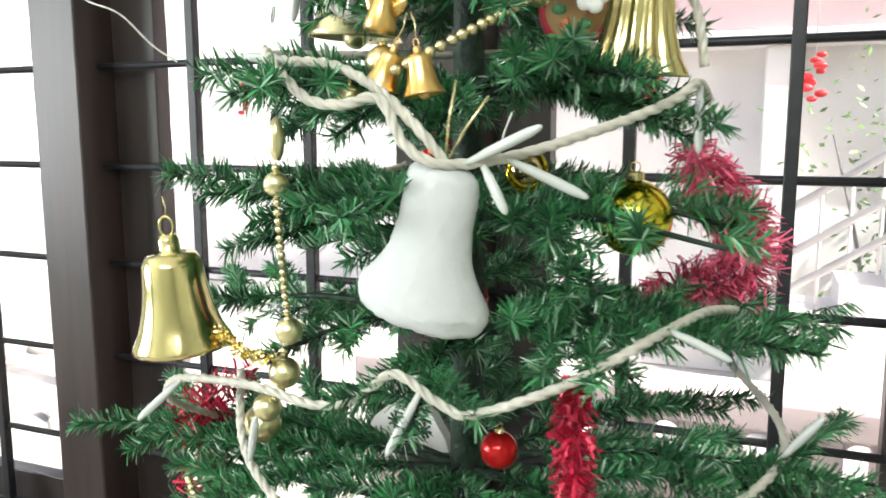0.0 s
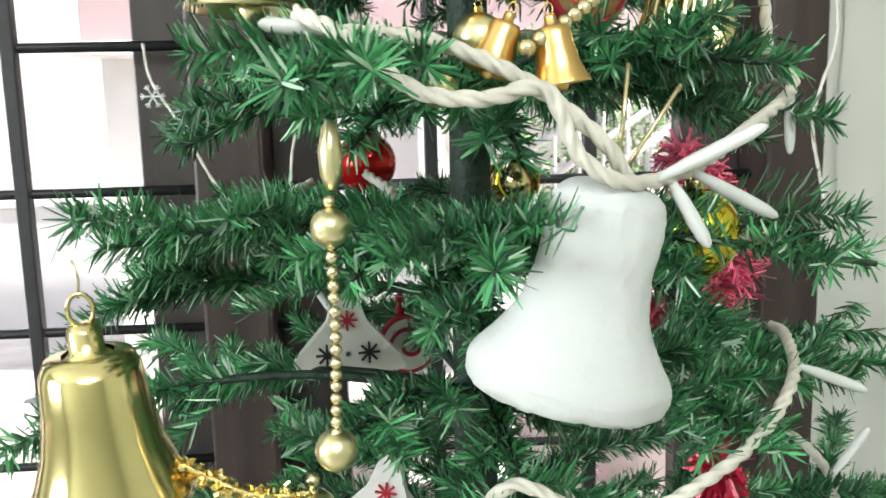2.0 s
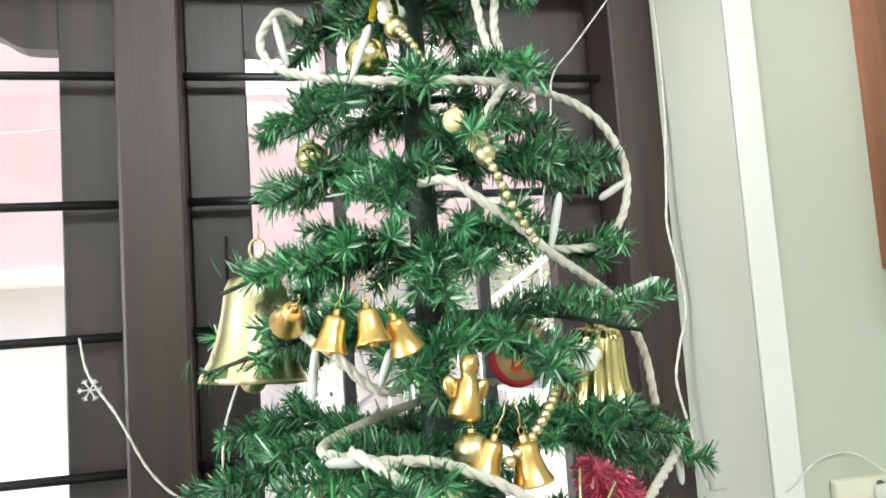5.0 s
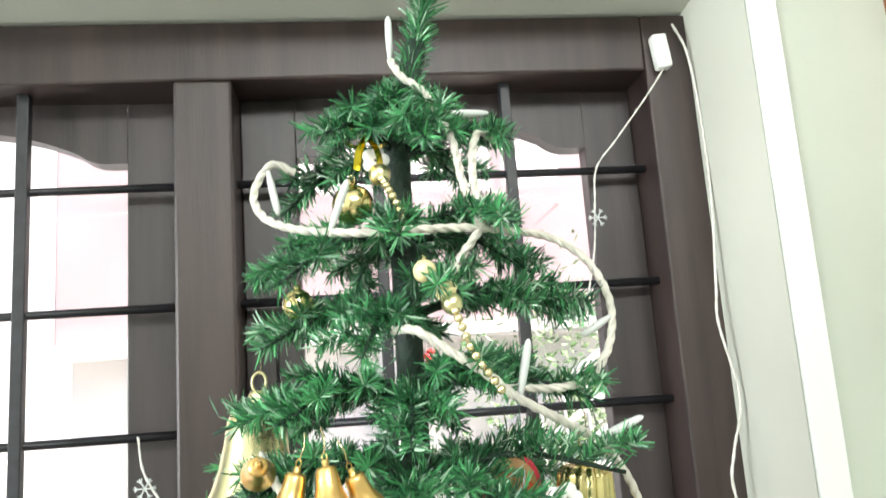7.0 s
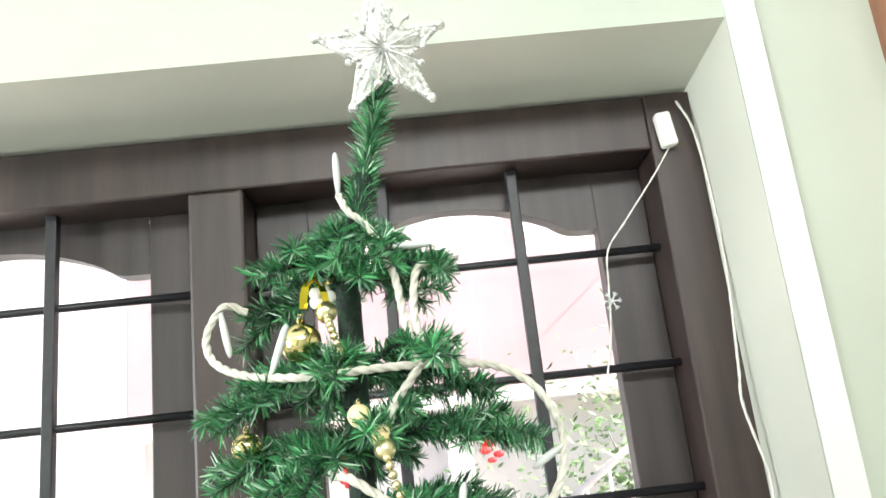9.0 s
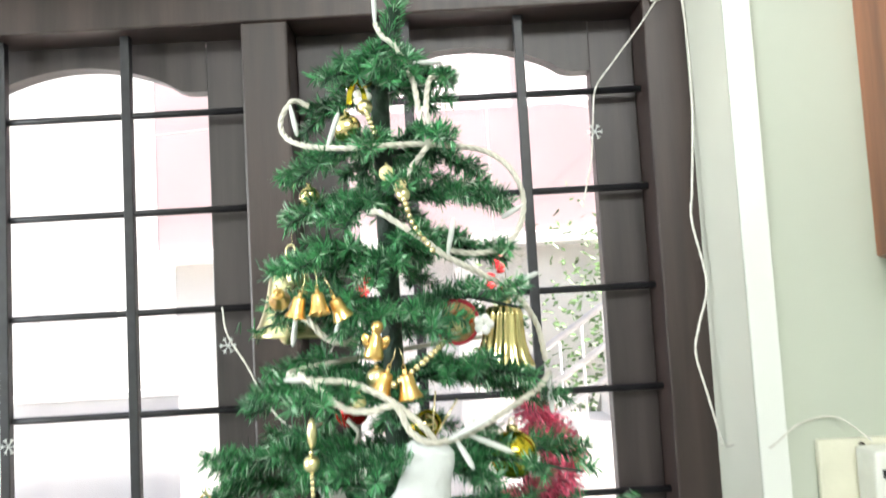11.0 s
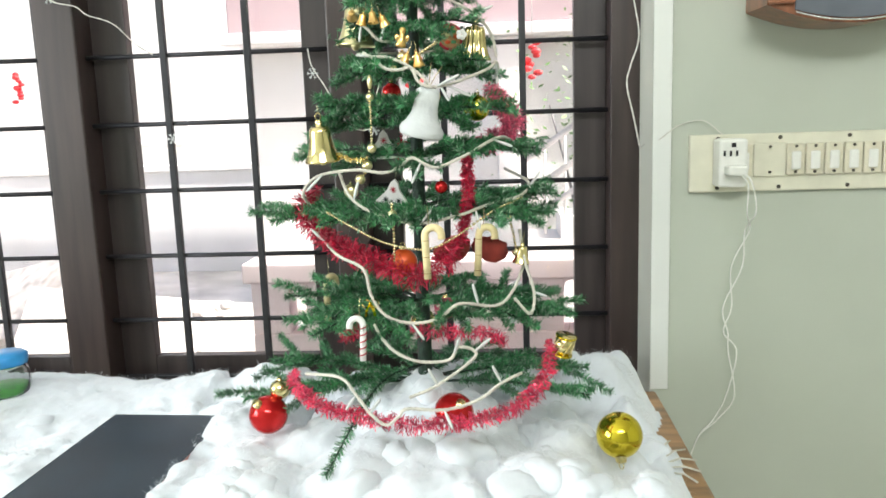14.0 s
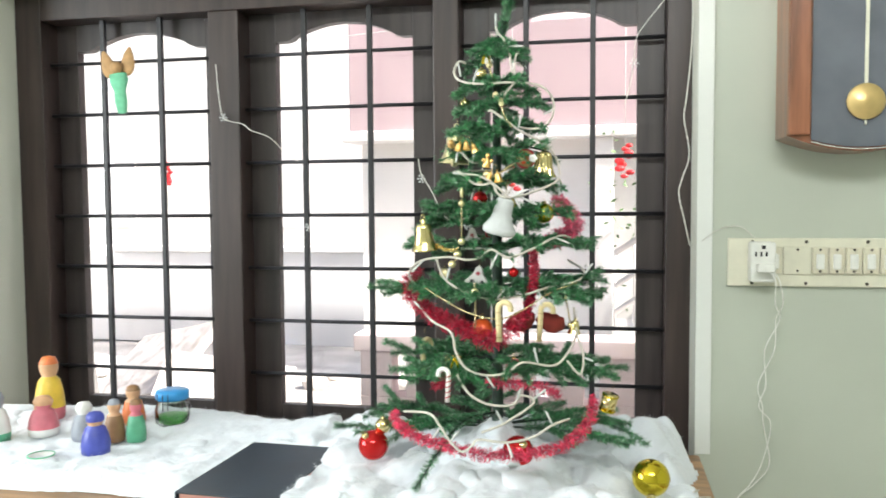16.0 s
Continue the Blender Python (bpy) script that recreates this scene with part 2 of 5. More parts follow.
def glide(pts, n):
    """n+1 points on a smooth line through pts."""
    P = [Vector(p) for p in pts]
    P = [2 * P[0] - P[1]] + P + [2 * P[-1] - P[-2]]
    out = []
    m = len(P) - 3
    for k in range(n + 1):
        s = min(k * m / n, m - 1e-6)
        i, u = int(s), s - int(s)
        a, b, c, d = P[i:i + 4]
        out.append(0.5 * ((2 * b) + (c - a) * u + (2 * a - 5 * b + 4 * c - d) * u * u + (3 * b - a - 3 * c + d) * u ** 3))
    return out


def tube(bm, pts, r, seg=6, r_end=None, mi=0):
    rings = []
    n = len(pts)
    side = None
    for i, p in enumerate(pts):
        t = (pts[min(i + 1, n - 1)] - pts[max(i - 1, 0)])
        t = t.normalized() if t.length > 1e-9 else Vector((0, 0, 1))
        if side is None:
            side = t.orthogonal().normalized()
        side = (side - t * side.dot(t)).normalized()
        up = t.cross(side)
        rr = r if r_end is None else r + (r_end - r) * i / max(1, n - 1)
        rings.append([bm.verts.new(p + rr * (math.cos(2 * math.pi * k / seg) * side + math.sin(2 * math.pi * k / seg) * up)) for k in range(seg)])
    for a, b in zip(rings, rings[1:]):
        for k in range(seg):
            f = bm.faces.new((a[k], a[(k + 1) % seg], b[(k + 1) % seg], b[k]))
            f.smooth, f.material_index = True, mi
    for ring, flip in ((rings[0], True), (rings[-1], False)):
        f = bm.faces.new(ring[::-1] if flip else ring)
        f.material_index = mi


def spindle(bm, p, d, steps, seg=8):
    """A slim turned rod from p along d; steps are (distance, radius)."""
    side = d.orthogonal().normalized()
    up = d.cross(side)
    rings = [[bm.verts.new(p + d * s + r * (math.cos(2 * math.pi * k / seg) * side + math.sin(2 * math.pi * k / seg) * up)) for k in range(seg)] for s, r in steps]
    for a, b in zip(rings, rings[1:]):
        for k in range(seg):
            bm.faces.new((a[k], a[(k + 1) % seg], b[(k + 1) % seg], b[k])).smooth = True
    bm.faces.new(rings[-1]), bm.faces.new(rings[0][::-1])


def twisted(bm, pts, r, pitch, strands=3, seg=18):
    """A cord whose lobed section winds round the line pts."""
    n = len(pts)
    side = None
    rings = []
    run = 0.0
    for i, p in enumerate(pts):
        if i:
            run += (p - pts[i - 1]).length
        t = (pts[min(i + 1, n - 1)] - pts[max(i - 1, 0)]).normalized()
        if side is None:
            side = t.orthogonal().normalized()
        side = (side - t * side.dot(t)).normalized()
        up = t.cross(side)
        ring = []
        for k in range(seg):
            a = 2 * math.pi * k / seg
            lobe = abs(math.cos(strands / 2 * (a - 2 * math.pi * run / pitch)))
            ring.append(bm.verts.new(p + r * (0.56 + 0.62 * lobe ** 0.8) * (math.cos(a) * side + math.sin(a) * up)))
        rings.append(ring)
    for a, b in zip(rings, rings[1:]):
        for k in range(seg):
            bm.faces.new((a[k], a[(k + 1) % seg], b[(k + 1) % seg], b[k])).smooth = True
    bm.faces.new(rings[0][::-1])
    bm.faces.new(rings[-1])

# ---- room ----
WY0, WY1 = 0.745, 1.0          # the window wall, inside and outside face
XL, XR, ZB, ZT = -1.545, 0.352, 0.56, 1.862
CEIL = 2.75
TABLE_TOP = 0.67


def structure(name, lo, hi, material, label, category, bevel=0.0):
    return tagged(part(name, box(lo, hi, bevel), material), label, category, kind="structure")


structure("floor", (-3.2, -2.6, -0.1), (2.4, 0.75, 0), "floor", "pale polished tile floor of the room", "floor")
structure("ceiling", (-3.2, -2.6, CEIL), (2.4, 0.74, CEIL + 0.1), "ceiling", "plain white painted room ceiling", "ceiling")
wall = bmesh.new()
add_box(wall, (-3.2, WY0, 0), (XL, WY1, CEIL + 0.1))
right = bmesh.new()
add_box(right, (XR, WY0, 0), (2.4, WY1, CEIL + 0.1))
for v in right.verts:      # the recess narrows a little towards the room
    if v.co.x < XR + 0.01 and v.co.y < WY0 + 0.01:
        v.co.x = 0.347
join(wall, right)
head = bmesh.new()
add_box(head, (XL, WY0, ZT), (XR, WY1, CEIL + 0.1))
for v in head.verts:
    if v.co.z < ZT + 0.01 and v.co.y < WY0 + 0.01:
        v.co.z = 1.876
    if v.co.x > XR - 0.01 and v.co.y < WY0 + 0.01:
        v.co.x = 0.347
join(wall, head)
add_box(wall, (XL, WY0, 0), (XR, WY1, ZB))
wall.normal_update()
for f in wall.faces:       # the recess faces take a lighter colour than the wall
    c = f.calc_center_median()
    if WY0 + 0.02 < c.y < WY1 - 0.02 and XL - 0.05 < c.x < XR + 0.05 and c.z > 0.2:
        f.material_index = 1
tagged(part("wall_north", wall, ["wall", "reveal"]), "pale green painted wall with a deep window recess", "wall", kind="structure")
structure("trim", (0.3475, WY0 - 0.004, TABLE_TOP), (0.382, WY0 - 0.0005, ZT + 0.05), "trim_paint", "smooth white plaster band beside the window recess", "trim", 0.0012)
structure("wall_south", (-3.2, -2.7, 0), (2.4, -2.6, CEIL), "wall", "pale green painted wall behind", "wall")
west = bmesh.new()
SY0, SY1, SZ0, SZ1 = -2.0, -0.2, 0.85, 2.25
add_box(west, (-3.3, -2.6, 0), (-3.2, SY0, CEIL))
add_box(west, (-3.3, SY1, 0), (-3.2, 0.9, CEIL))
add_box(west, (-3.3, SY0, 0), (-3.2, SY1, SZ0))
add_box(west, (-3.3, SY0, SZ1), (-3.2, SY1, CEIL))
tagged(part("wall_west", west, "wall"), "pale green painted side wall with another window", "wall", kind="structure")
win2 = thing("window_2", (0, 0, 0), "dark wooden window in the side wall", "window", kind="structure")
for y in (SY0, (SY0 + SY1) / 2 - 0.03, SY1 - 0.06):
    part("upright", box((-3.28, y, SZ0), (-3.22, y + 0.06, SZ1), 0.003), "frame_wood", win2)
for z in (SZ0, SZ1 - 0.06):
    part("rail", box((-3.275, SY0 + 0.06, z), (-3.225, SY1 - 0.06, z + 0.06), 0.003), "frame_wood", win2)
day_data = bpy.data.lights.new("daylight", "AREA")
day_data.shape, day_data.size, day_data.size_y, day_data.energy = "RECTANGLE", SY1 - SY0, SZ1 - SZ0, 62
day_data.color = (0.93, 0.98, 1.0)
day = new("daylight", day_data)
day.matrix_world = look((-3.32, (SY0 + SY1) / 2, (SZ0 + SZ1) / 2), (0, (SY0 + SY1) / 2, (SZ0 + SZ1) / 2))
structure("wall_east", (2.4, -2.6, 0), (2.5, 0.9, CEIL), "wall", "pale green painted side wall", "wall")

# unseen tube lamp added on the ceiling, behind the camera, to light the room
lamp = thing("added_tube_light", (0.2, -1.9, CEIL - 0.06), "unseen white tube fitting added to light the room", "lamp")
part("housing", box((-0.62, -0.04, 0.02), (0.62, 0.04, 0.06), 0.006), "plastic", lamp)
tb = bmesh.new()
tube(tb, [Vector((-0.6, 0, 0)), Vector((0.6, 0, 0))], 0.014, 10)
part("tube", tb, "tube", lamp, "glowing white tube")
# area lamp under the tube, added to fill the room with soft light
room_data = bpy.data.lights.new("added_tube_glow", "AREA")
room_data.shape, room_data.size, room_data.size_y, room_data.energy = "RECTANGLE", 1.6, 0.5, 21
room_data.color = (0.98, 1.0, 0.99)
room_lamp = new("added_tube_glow", room_data)
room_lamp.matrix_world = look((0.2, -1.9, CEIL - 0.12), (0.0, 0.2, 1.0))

# ---- window ----
FY0, FY1 = 0.90, 0.99
BAYS = [(-1.460, -0.936), (-0.846, -0.300), (-0.231, 0.290)]
window = thing("window_1", (0, 0, 0), "dark stained wooden triple window with iron grille bars", "window", kind="structure")
for lo, hi in (((XL, FY0, ZB), (-1.460, FY1, ZT)), ((0.290, FY0, ZB), (XR, FY1, ZT))):
    part("jamb", box(lo, hi, 0.003), "frame_wood", window)
for x0, x1 in ((-0.936, -0.846), (-0.300, -0.231)):
    part("mullion", box((x0, FY0, ZB + 0.05), (x1, FY1, ZT - 0.075), 0.004), "frame_wood", window)
part("head_rail", box((-1.460, FY0, ZT - 0.075), (0.290, FY1, ZT), 0.003), "frame_wood", window)
part("bottom_rail", box((-1.460, FY0, ZB), (0.290, FY1, ZB + 0.05), 0.003), "frame_wood", window)
GLASS = [(-1.392, -0.980), (-0.766, -0.371), (-0.161, 0.221)]
for (b0, b1), (g0, g1) in zip(BAYS, GLASS):
    y0, y1 = 0.970, 1.0
    z0, z1 = ZB + 0.05, ZT - 0.075
    for x0, x1 in ((b0, g0), (g1, b1)):
        part("stile", box((x0, y0, z0), (x1, y1, z1), 0.002), "shutter_wood", window)
    part("lower_rail", box((g0, y0, z0), (g1, y1, z0 + 0.07), 0.002), "shutter_wood", window)
    # top rail with an arched, stepped lower edge
    tr = bmesh.new()
    low = []
    for k in range(33):
        u = k / 32
        s = abs(2 * u - 1)
        h = 0.040 * (1 - (s / 0.78) ** 2) + 0.006 if s < 0.70 else (0.0135 * (1 - (s - 0.70) / 0.16) ** 2 if s < 0.86 else 0.0)
        low.append((g0 + u * (g1 - g0), 1.708 + h))
    front = [[tr.verts.new((x, y, z)) for x, z in low] for y in (y0, y1)]
    top = [[tr.verts.new((x, y, z1)) for x, z in low] for y in (y0, y1)]
    for i in range(32):
        tr.faces.new((front[0][i], front[0][i + 1], top[0][i + 1], top[0][i]))
        tr.faces.new((front[1][i + 1], front[1][i], top[1][i], top[1][i + 1]))
        tr.faces.new((front[1][i], front[1][i + 1], front[0][i + 1], front[0][i]))
    part("arched_rail", tr, "shutter_wood", window)
    pane = part("pane", box((g0 - 0.004, 0.984, z0 + 0.06), (g1 + 0.004, 0.987, 1.765)), "pane", window, "clear glass pane")
    pane.visible_shadow = False
for z in (1.667, 1.519, 1.371, 1.223, 1.075, 0.926, 0.776, 0.64):
    for b0, b1 in BAYS:
        bar = bmesh.new()
        tube(bar, [Vector((b0 - 0.004, 0.942, z)), Vector((b1 + 0.004, 0.942, z))], 0.0052, 8)
        part("bar", bar, "iron", window, "black painted iron bar")
for x in (-1.284, -1.103, -0.669, -0.482, -0.060, 0.110):
    part("upright_bar", box((x - 0.007, 0.9305, ZB + 0.03), (x + 0.007, 0.9445, ZT - 0.07), 0.0015), "iron", window, "black painted iron bar")

# ---- table ----
TZ = TABLE_TOP
TX0, TX1, TY0, TY1 = -2.2, 0.358, 0.190, 0.735
table = thing("side_table", (0, 0, 0), "brown wooden table against the window wall", "table")
part("tabletop", box((TX0, TY0, TZ - 0.035), (TX1, TY1, TZ), 0.006), "table", table)
part("apron", box((TX0 + 0.04, TY0 + 0.03, TZ - 0.13), (TX1 - 0.04, TY0 + 0.05, TZ - 0.035), 0.002), "table", table)
for x in (TX0 + 0.05, TX1 - 0.10):
    for y in (TY0 + 0.03, TY1 - 0.09):
        part("leg", box((x, y, 0), (x + 0.055, y + 0.055, TZ - 0.035), 0.005), "table", table)

BOOK = (-0.650, 0.200, -0.444, 0.525)


def mound(q):
    """Rounded clumps side by side, from 0 in the folds to 1 on their tops."""
    d = noise.voronoi(q)[0]
    k = 9.0
    near = -math.log(sum(math.exp(-k * c) for c in d)) / k
    return math.sqrt(max(0.0, 1 - (max(0.0, near) / 0.60) ** 2))


def cotton_height(x, y):
    """Height of the cotton layer over the table."""
    v = Vector((x, y, 0))
    warp = Vector((noise.noise(v * 14), noise.noise(v * 14 + UP * 5), 0)) * 0.014 + Vector((noise.noise(v * 45), noise.noise(v * 45 + UP * 3), 0)) * 0.004
    rough = min(1.0, max(0.45, (x + 0.75) / 0.3))
    h = 0.010 + (0.024 * mound((v + warp) * 15.0) + 0.004 * mound((v + warp) * 34.0 + UP * 2)) * rough + 0.016 * noise.noise(v * 3.5)
    h += 0.0022 * noise.noise(v * 50) + 0.0008 * noise.noise(v * 110)
    if x > -0.5:
        h += 0.030 * mound((v + warp * 1.5) * 8.0 + UP * 4) * min(1.0, (x + 0.5) / 0.1)
    else:
        h += 0.012
    d = math.hypot(x + 0.069, (y - 0.42) * 1.1)
    h += 0.085 * math.exp(-(d / 0.115) ** 2)
    h += 0.022 * math.exp(-((y - 0.66) / 0.10) ** 2)
    h += 0.03 * math.exp(-((x - 0.23) / 0.07) ** 2 - ((y - 0.62) / 0.09) ** 2)
    h -= 0.048 * math.exp(-((x - 0.228) / 0.05) ** 2 - ((y - 0.33) / 0.06) ** 2)
    h += 0.008 * math.exp(-((x + 0.318) / 0.05) ** 2 - ((y - 0.39) / 0.05) ** 2)
    h += 0.012 * math.exp(-((x - 0.22) / 0.06) ** 2 - ((y - 0.67) / 0.05) ** 2)
    edge = min((x + 2.15) / 0.05, (0.325 + 0.02 * noise.noise(v * 9) - max(0, 0.42 - y) * 0.10 - x) / 0.05)
    front = 0.165 + 0.03 * noise.noise(Vector((x * 9, 0.3, 0))) if x > BOOK[2] + 0.005 else (0.25 + 0.03 * noise.noise(Vector((x * 7, 0.3, 0))) if x < BOOK[0] + 0.01 else BOOK[3] - 0.055)
    if BOOK[2] - 0.022 < x <= BOOK[2] + 0.045:
        front = 0.165 + 0.03 * noise.noise(Vector((x * 9, 0.3, 0)))
    edge = min(edge, (y - front) / 0.045, (0.728 - y) / 0.01)
    if BOOK[0] + 0.01 < x < BOOK[2] - 0.006 and y < BOOK[3] + 0.002:
        edge = min(edge, (y - BOOK[3] + 0.012) / 0.02)
    return max(0.006, h), max(-0.4, min(1.0, edge))


def cotton_layer():
    bm = bmesh.new()
    step = 0.0055
    nx, ny = int(2.21 / step), int(0.62 / step)
    grid = {}
    for i in range(nx + 1):
        for j in range(ny + 1):
            x, y = -1.86 + i * step, 0.130 + j * step
            h, e = cotton_height(x, y)
            if e <= -0.2:
                continue
            s = math.sqrt(max(0.0, min(1.0, e)))
            z = TZ + 0.0015 + h * s - max(0.0, TY0 + 0.004 - y) * 0.9
            q = Vector((x, y, z)) * 60
            jig = 0.0015
            grid[i, j] = bm.verts.new((x + jig * noise.noise(q), y + jig * noise.noise(q + UP * 9), z + s * 0.0010 * noise.noise(q * 1.3 + UP * 4)))
    for (i, j), v in grid.items():
        c = [grid.get((i + a, j + b)) for a, b in ((0, 0), (1, 0), (1, 1), (0, 1))]
        if all(c):
            bm.faces.new(c).smooth = True
    rng = random.Random(5)
    # loose tufts on top of the layer
    made = 0
    while made < 90:
        x, y = rng.uniform(-0.46, 0.31) if made % 4 else rng.uniform(-1.5, -0.65), 0.17 + 0.54 * rng.random() ** (1.6 if made % 2 else 1.0)
        h, e = cotton_height(x, y)
        if e < 0.35 or (BOOK[0] - 0.04 < x < BOOK[2] + 0.02 and y < BOOK[3] + 0.03) or math.hypot(x - 0.228, y - 0.33) < 0.07 or math.hypot(x + 0.318, y - 0.37) < 0.06:
            continue
        made += 1
        r = rng.uniform(0.016, 0.040)
        t = bmesh.new()
        bmesh.ops.create_icosphere(t, subdivisions=3, radius=r)
        off = Vector((rng.uniform(-9, 9), rng.uniform(-9, 9), 0))
        for v in t.verts:
            k = 1 + 0.5 * noise.noise(v.co * (0.9 / r) + off) + 0.12 * noise.noise(v.co * (3.2 / r) + off) + 0.03 * noise.noise(v.co * (9 / r) + off)
            v.co *= k
            v.co.z *= 0.68
        for f in t.faces:
            f.smooth = True
        join(bm, t, pose(x, y, TZ + h * math.sqrt(min(1, e)) - r * 0.42))
    # fine fibres that stand out of it
    for _ in range(36000):
        x, y = rng.uniform(-1.3, 0.31), 0.145 + 0.58 * rng.random() ** 1.4
        h, e = cotton_height(x, y)
        if e < 0.1:
            continue
        p = Vector((x, y, TZ + h * math.sqrt(min(1, e)) - max(0.0, TY0 - y) * 0.9))
        d = Vector((rng.gauss(0, 1), rng.gauss(0, 1), rng.uniform(0, 1.0))).normalized()
        w = d.orthogonal().normalized() * 0.0002
        m = p + d * rng.uniform(0.004, 0.010)
        q = m + (d + Vector((rng.gauss(0, 0.6), rng.gauss(0, 0.6), -0.3))).normalized() * rng.uniform(0.003, 0.010)
        vs = [bm.verts.new(c) for c in (p - w, p + w, m + w, q, m - w)]
        bm.faces.new(vs[:3] + vs[4:])
        bm.faces.new(vs[2:])
    return bm


cotton = part("cotton_snow", cotton_layer(), "cotton")
tagged(cotton, "fluffy white cotton wool spread as snow on the table", "cotton wool", kind="stuff")

# ---- christmas tree ----


def axis(z):
    return Vector((-0.069 + 0.24 * max(0.0, z - 1.545), 0.432, z))


# pockets where an ornament pushes the needles aside: its centre, and how far out and how wide
CLEAR = []
for c, k, r in (((-0.036, 0.320, 1.226), 0.05, 0.031), ((-0.198, 0.340, 1.192), 0.07, 0.028), ((0.025, 0.420, 1.236), 0.11, 0.022),
                ((0.027, 0.425, 1.330), 0.09, 0.030), ((-0.158, 0.480, 1.372), 0.06, 0.030), ((-0.122, 0.345, 1.358), 0.05, 0.024),
                ((-0.074, 0.338, 1.343), 0.05, 0.016), ((-0.060, 0.330, 1.302), 0.05, 0.018), ((0.066, 0.505, 1.220), 0.20, 0.040),
                ((-0.122, 0.475, 1.176), 0.17, 0.030), ((-0.016, 0.450, 1.345), 0.10, 0.020), ((-0.040, 0.290, 1.036), 0.06, 0.022),
                ((0.032, 0.340, 1.027), 0.06, 0.020), ((-0.134, 0.256, 0.923), 0.06, 0.020), ((-0.086, 0.340, 1.014), 0.05, 0.022),
                ((0.156, 0.398, 0.868), 0.05, 0.02), ((-0.122, 0.322, 1.225), 0.05, 0.016), ((-0.026, 0.37, 1.119), 0.09, 0.018), ((0.006, 0.36, 1.090), 0.09, 0.018)):
    c = Vector(c)
    out = Vector((0.5 * (c.x + 0.069), min(c.y - 0.432, -0.06), 0)).normalized()
    CLEAR.append((c, out, k, r))


def needles(verts, faces, idx, line, rng, density, size, spread=0.9):
    """Flat needles set all round a twig."""
    total = sum((b - a).length for a, b in zip(line, line[1:]))
    n = int(total * density)
    for k in range(n):
        s = (k + rng.random()) / n * (len(line) - 1)
        i = min(int(s), len(line) - 2)
        p = line[i].lerp(line[i + 1], s - i)
        t = (line[i + 1] - line[i]).normalized()
        a = rng.uniform(0, 2 * math.pi)
        side = t.orthogonal().normalized()
        side = math.cos(a) * side + math.sin(a) * t.cross(side)
        d = (t * rng.uniform(0.25, 0.95) + side * spread + Vector((0, 0, 0.12))).normalized()
        ln = size * rng.uniform(0.6, 1.15)
        e = p + d * ln
        if any((e - c - u * max(0.0, min(k, (e - c).dot(u)))).length < r for c, u, k, r in CLEAR):
            continue
        w = d.cross(Vector((rng.gauss(0, 1), rng.gauss(0, 1), rng.gauss(0, 1)))).normalized() * rng.uniform(0.00038, 0.00072)
        mid = p + d * ln * 0.55
        tip = p + d * ln + side * ln * rng.uniform(-0.12, 0.2)
        base = len(verts)
        verts += [p - w * 0.6, p + w * 0.6, mid + w, mid - w, tip + w * 0.45, tip - w * 0.45]
        faces += [(base, base + 1, base + 2, base + 3), (base + 3, base + 2, base + 4, base + 5)]
        # one needle in ten is pale, for specks and painted-in glints
        u = rng.random()
        m = 0 if u < 0.62 else (1 if u < 0.90 else 2)
        idx += [m, m]


def branch(tree, root, tip, rng, twigs=4, density=5000, size=0.0108, lift=0.01):
    verts, faces, idx = [], [], []
    d = tip - root
    mid = root.lerp(tip, 0.5) + Vector((0, 0, lift))
    line = glide([root, mid, tip], 10)
    needles(verts, faces, idx, line[2:], rng, density, size)
    for k in range(twigs):
        s = 0.34 + 0.5 * k / max(1, twigs - 1) + rng.uniform(-0.05, 0.05)
        p = line[min(9, int(s * 10))]
        sidew = d.cross(UP).normalized() * (1 if k % 2 else -1)
        q = p + (d.normalized() * rng.uniform(0.5, 0.9) + sidew * rng.uniform(0.5, 0.85) + UP * rng.uniform(-0.25, 0.3)).normalized() * d.length * rng.uniform(0.25, 0.40)
        needles(verts, faces, idx, [p, p.lerp(q, 0.5) + UP * 0.004, q], rng, density, size)
    st = bmesh.new()
    tube(st, line, 0.0028, 5, 0.0012)
    ob = part("branch", st, "trunk", tree)
    me = bpy.data.meshes.new("needles")
    me.from_pydata([tuple(v) for v in verts], [], faces)
    for k in ("needle", "needle_dark", "needle_pale"):
        me.materials.append(M[k])
    me.polygons.foreach_set("material_index", idx)
    nd = tagged(new("needles", me), kind="stuff")
    nd.parent = ob
    return ob


tree = thing("christmas_tree", (0, 0, 0), "small green artificial Christmas tree standing in cotton wool on the table", "Christmas tree")
tk = bmesh.new()
tube(tk, [axis(z) for z in np.linspace(0.70, 1.61, 14)], 0.0125, 10, 0.007)
part("trunk", tk, "trunk", tree, "dark green wrapped trunk")
trng = random.Random(11)
# height, branches, turn, reach
TIERS = [(0.800, 10, 10, 0.275), (0.932, 10, 40, 0.235), (1.074, 11, 22, 0.225), (1.160, 8, 15, 0.185), (1.226, 8, 50, 0.156),
         (1.292, 8, 5, 0.124), (1.346, 8, 35, 0.128), (1.394, 8, 0, 0.110), (1.438, 7, 28, 0.103), (1.482, 7, 10, 0.095), (1.534, 6, 50, 0.074), (1.562, 5, 20, 0.046)]
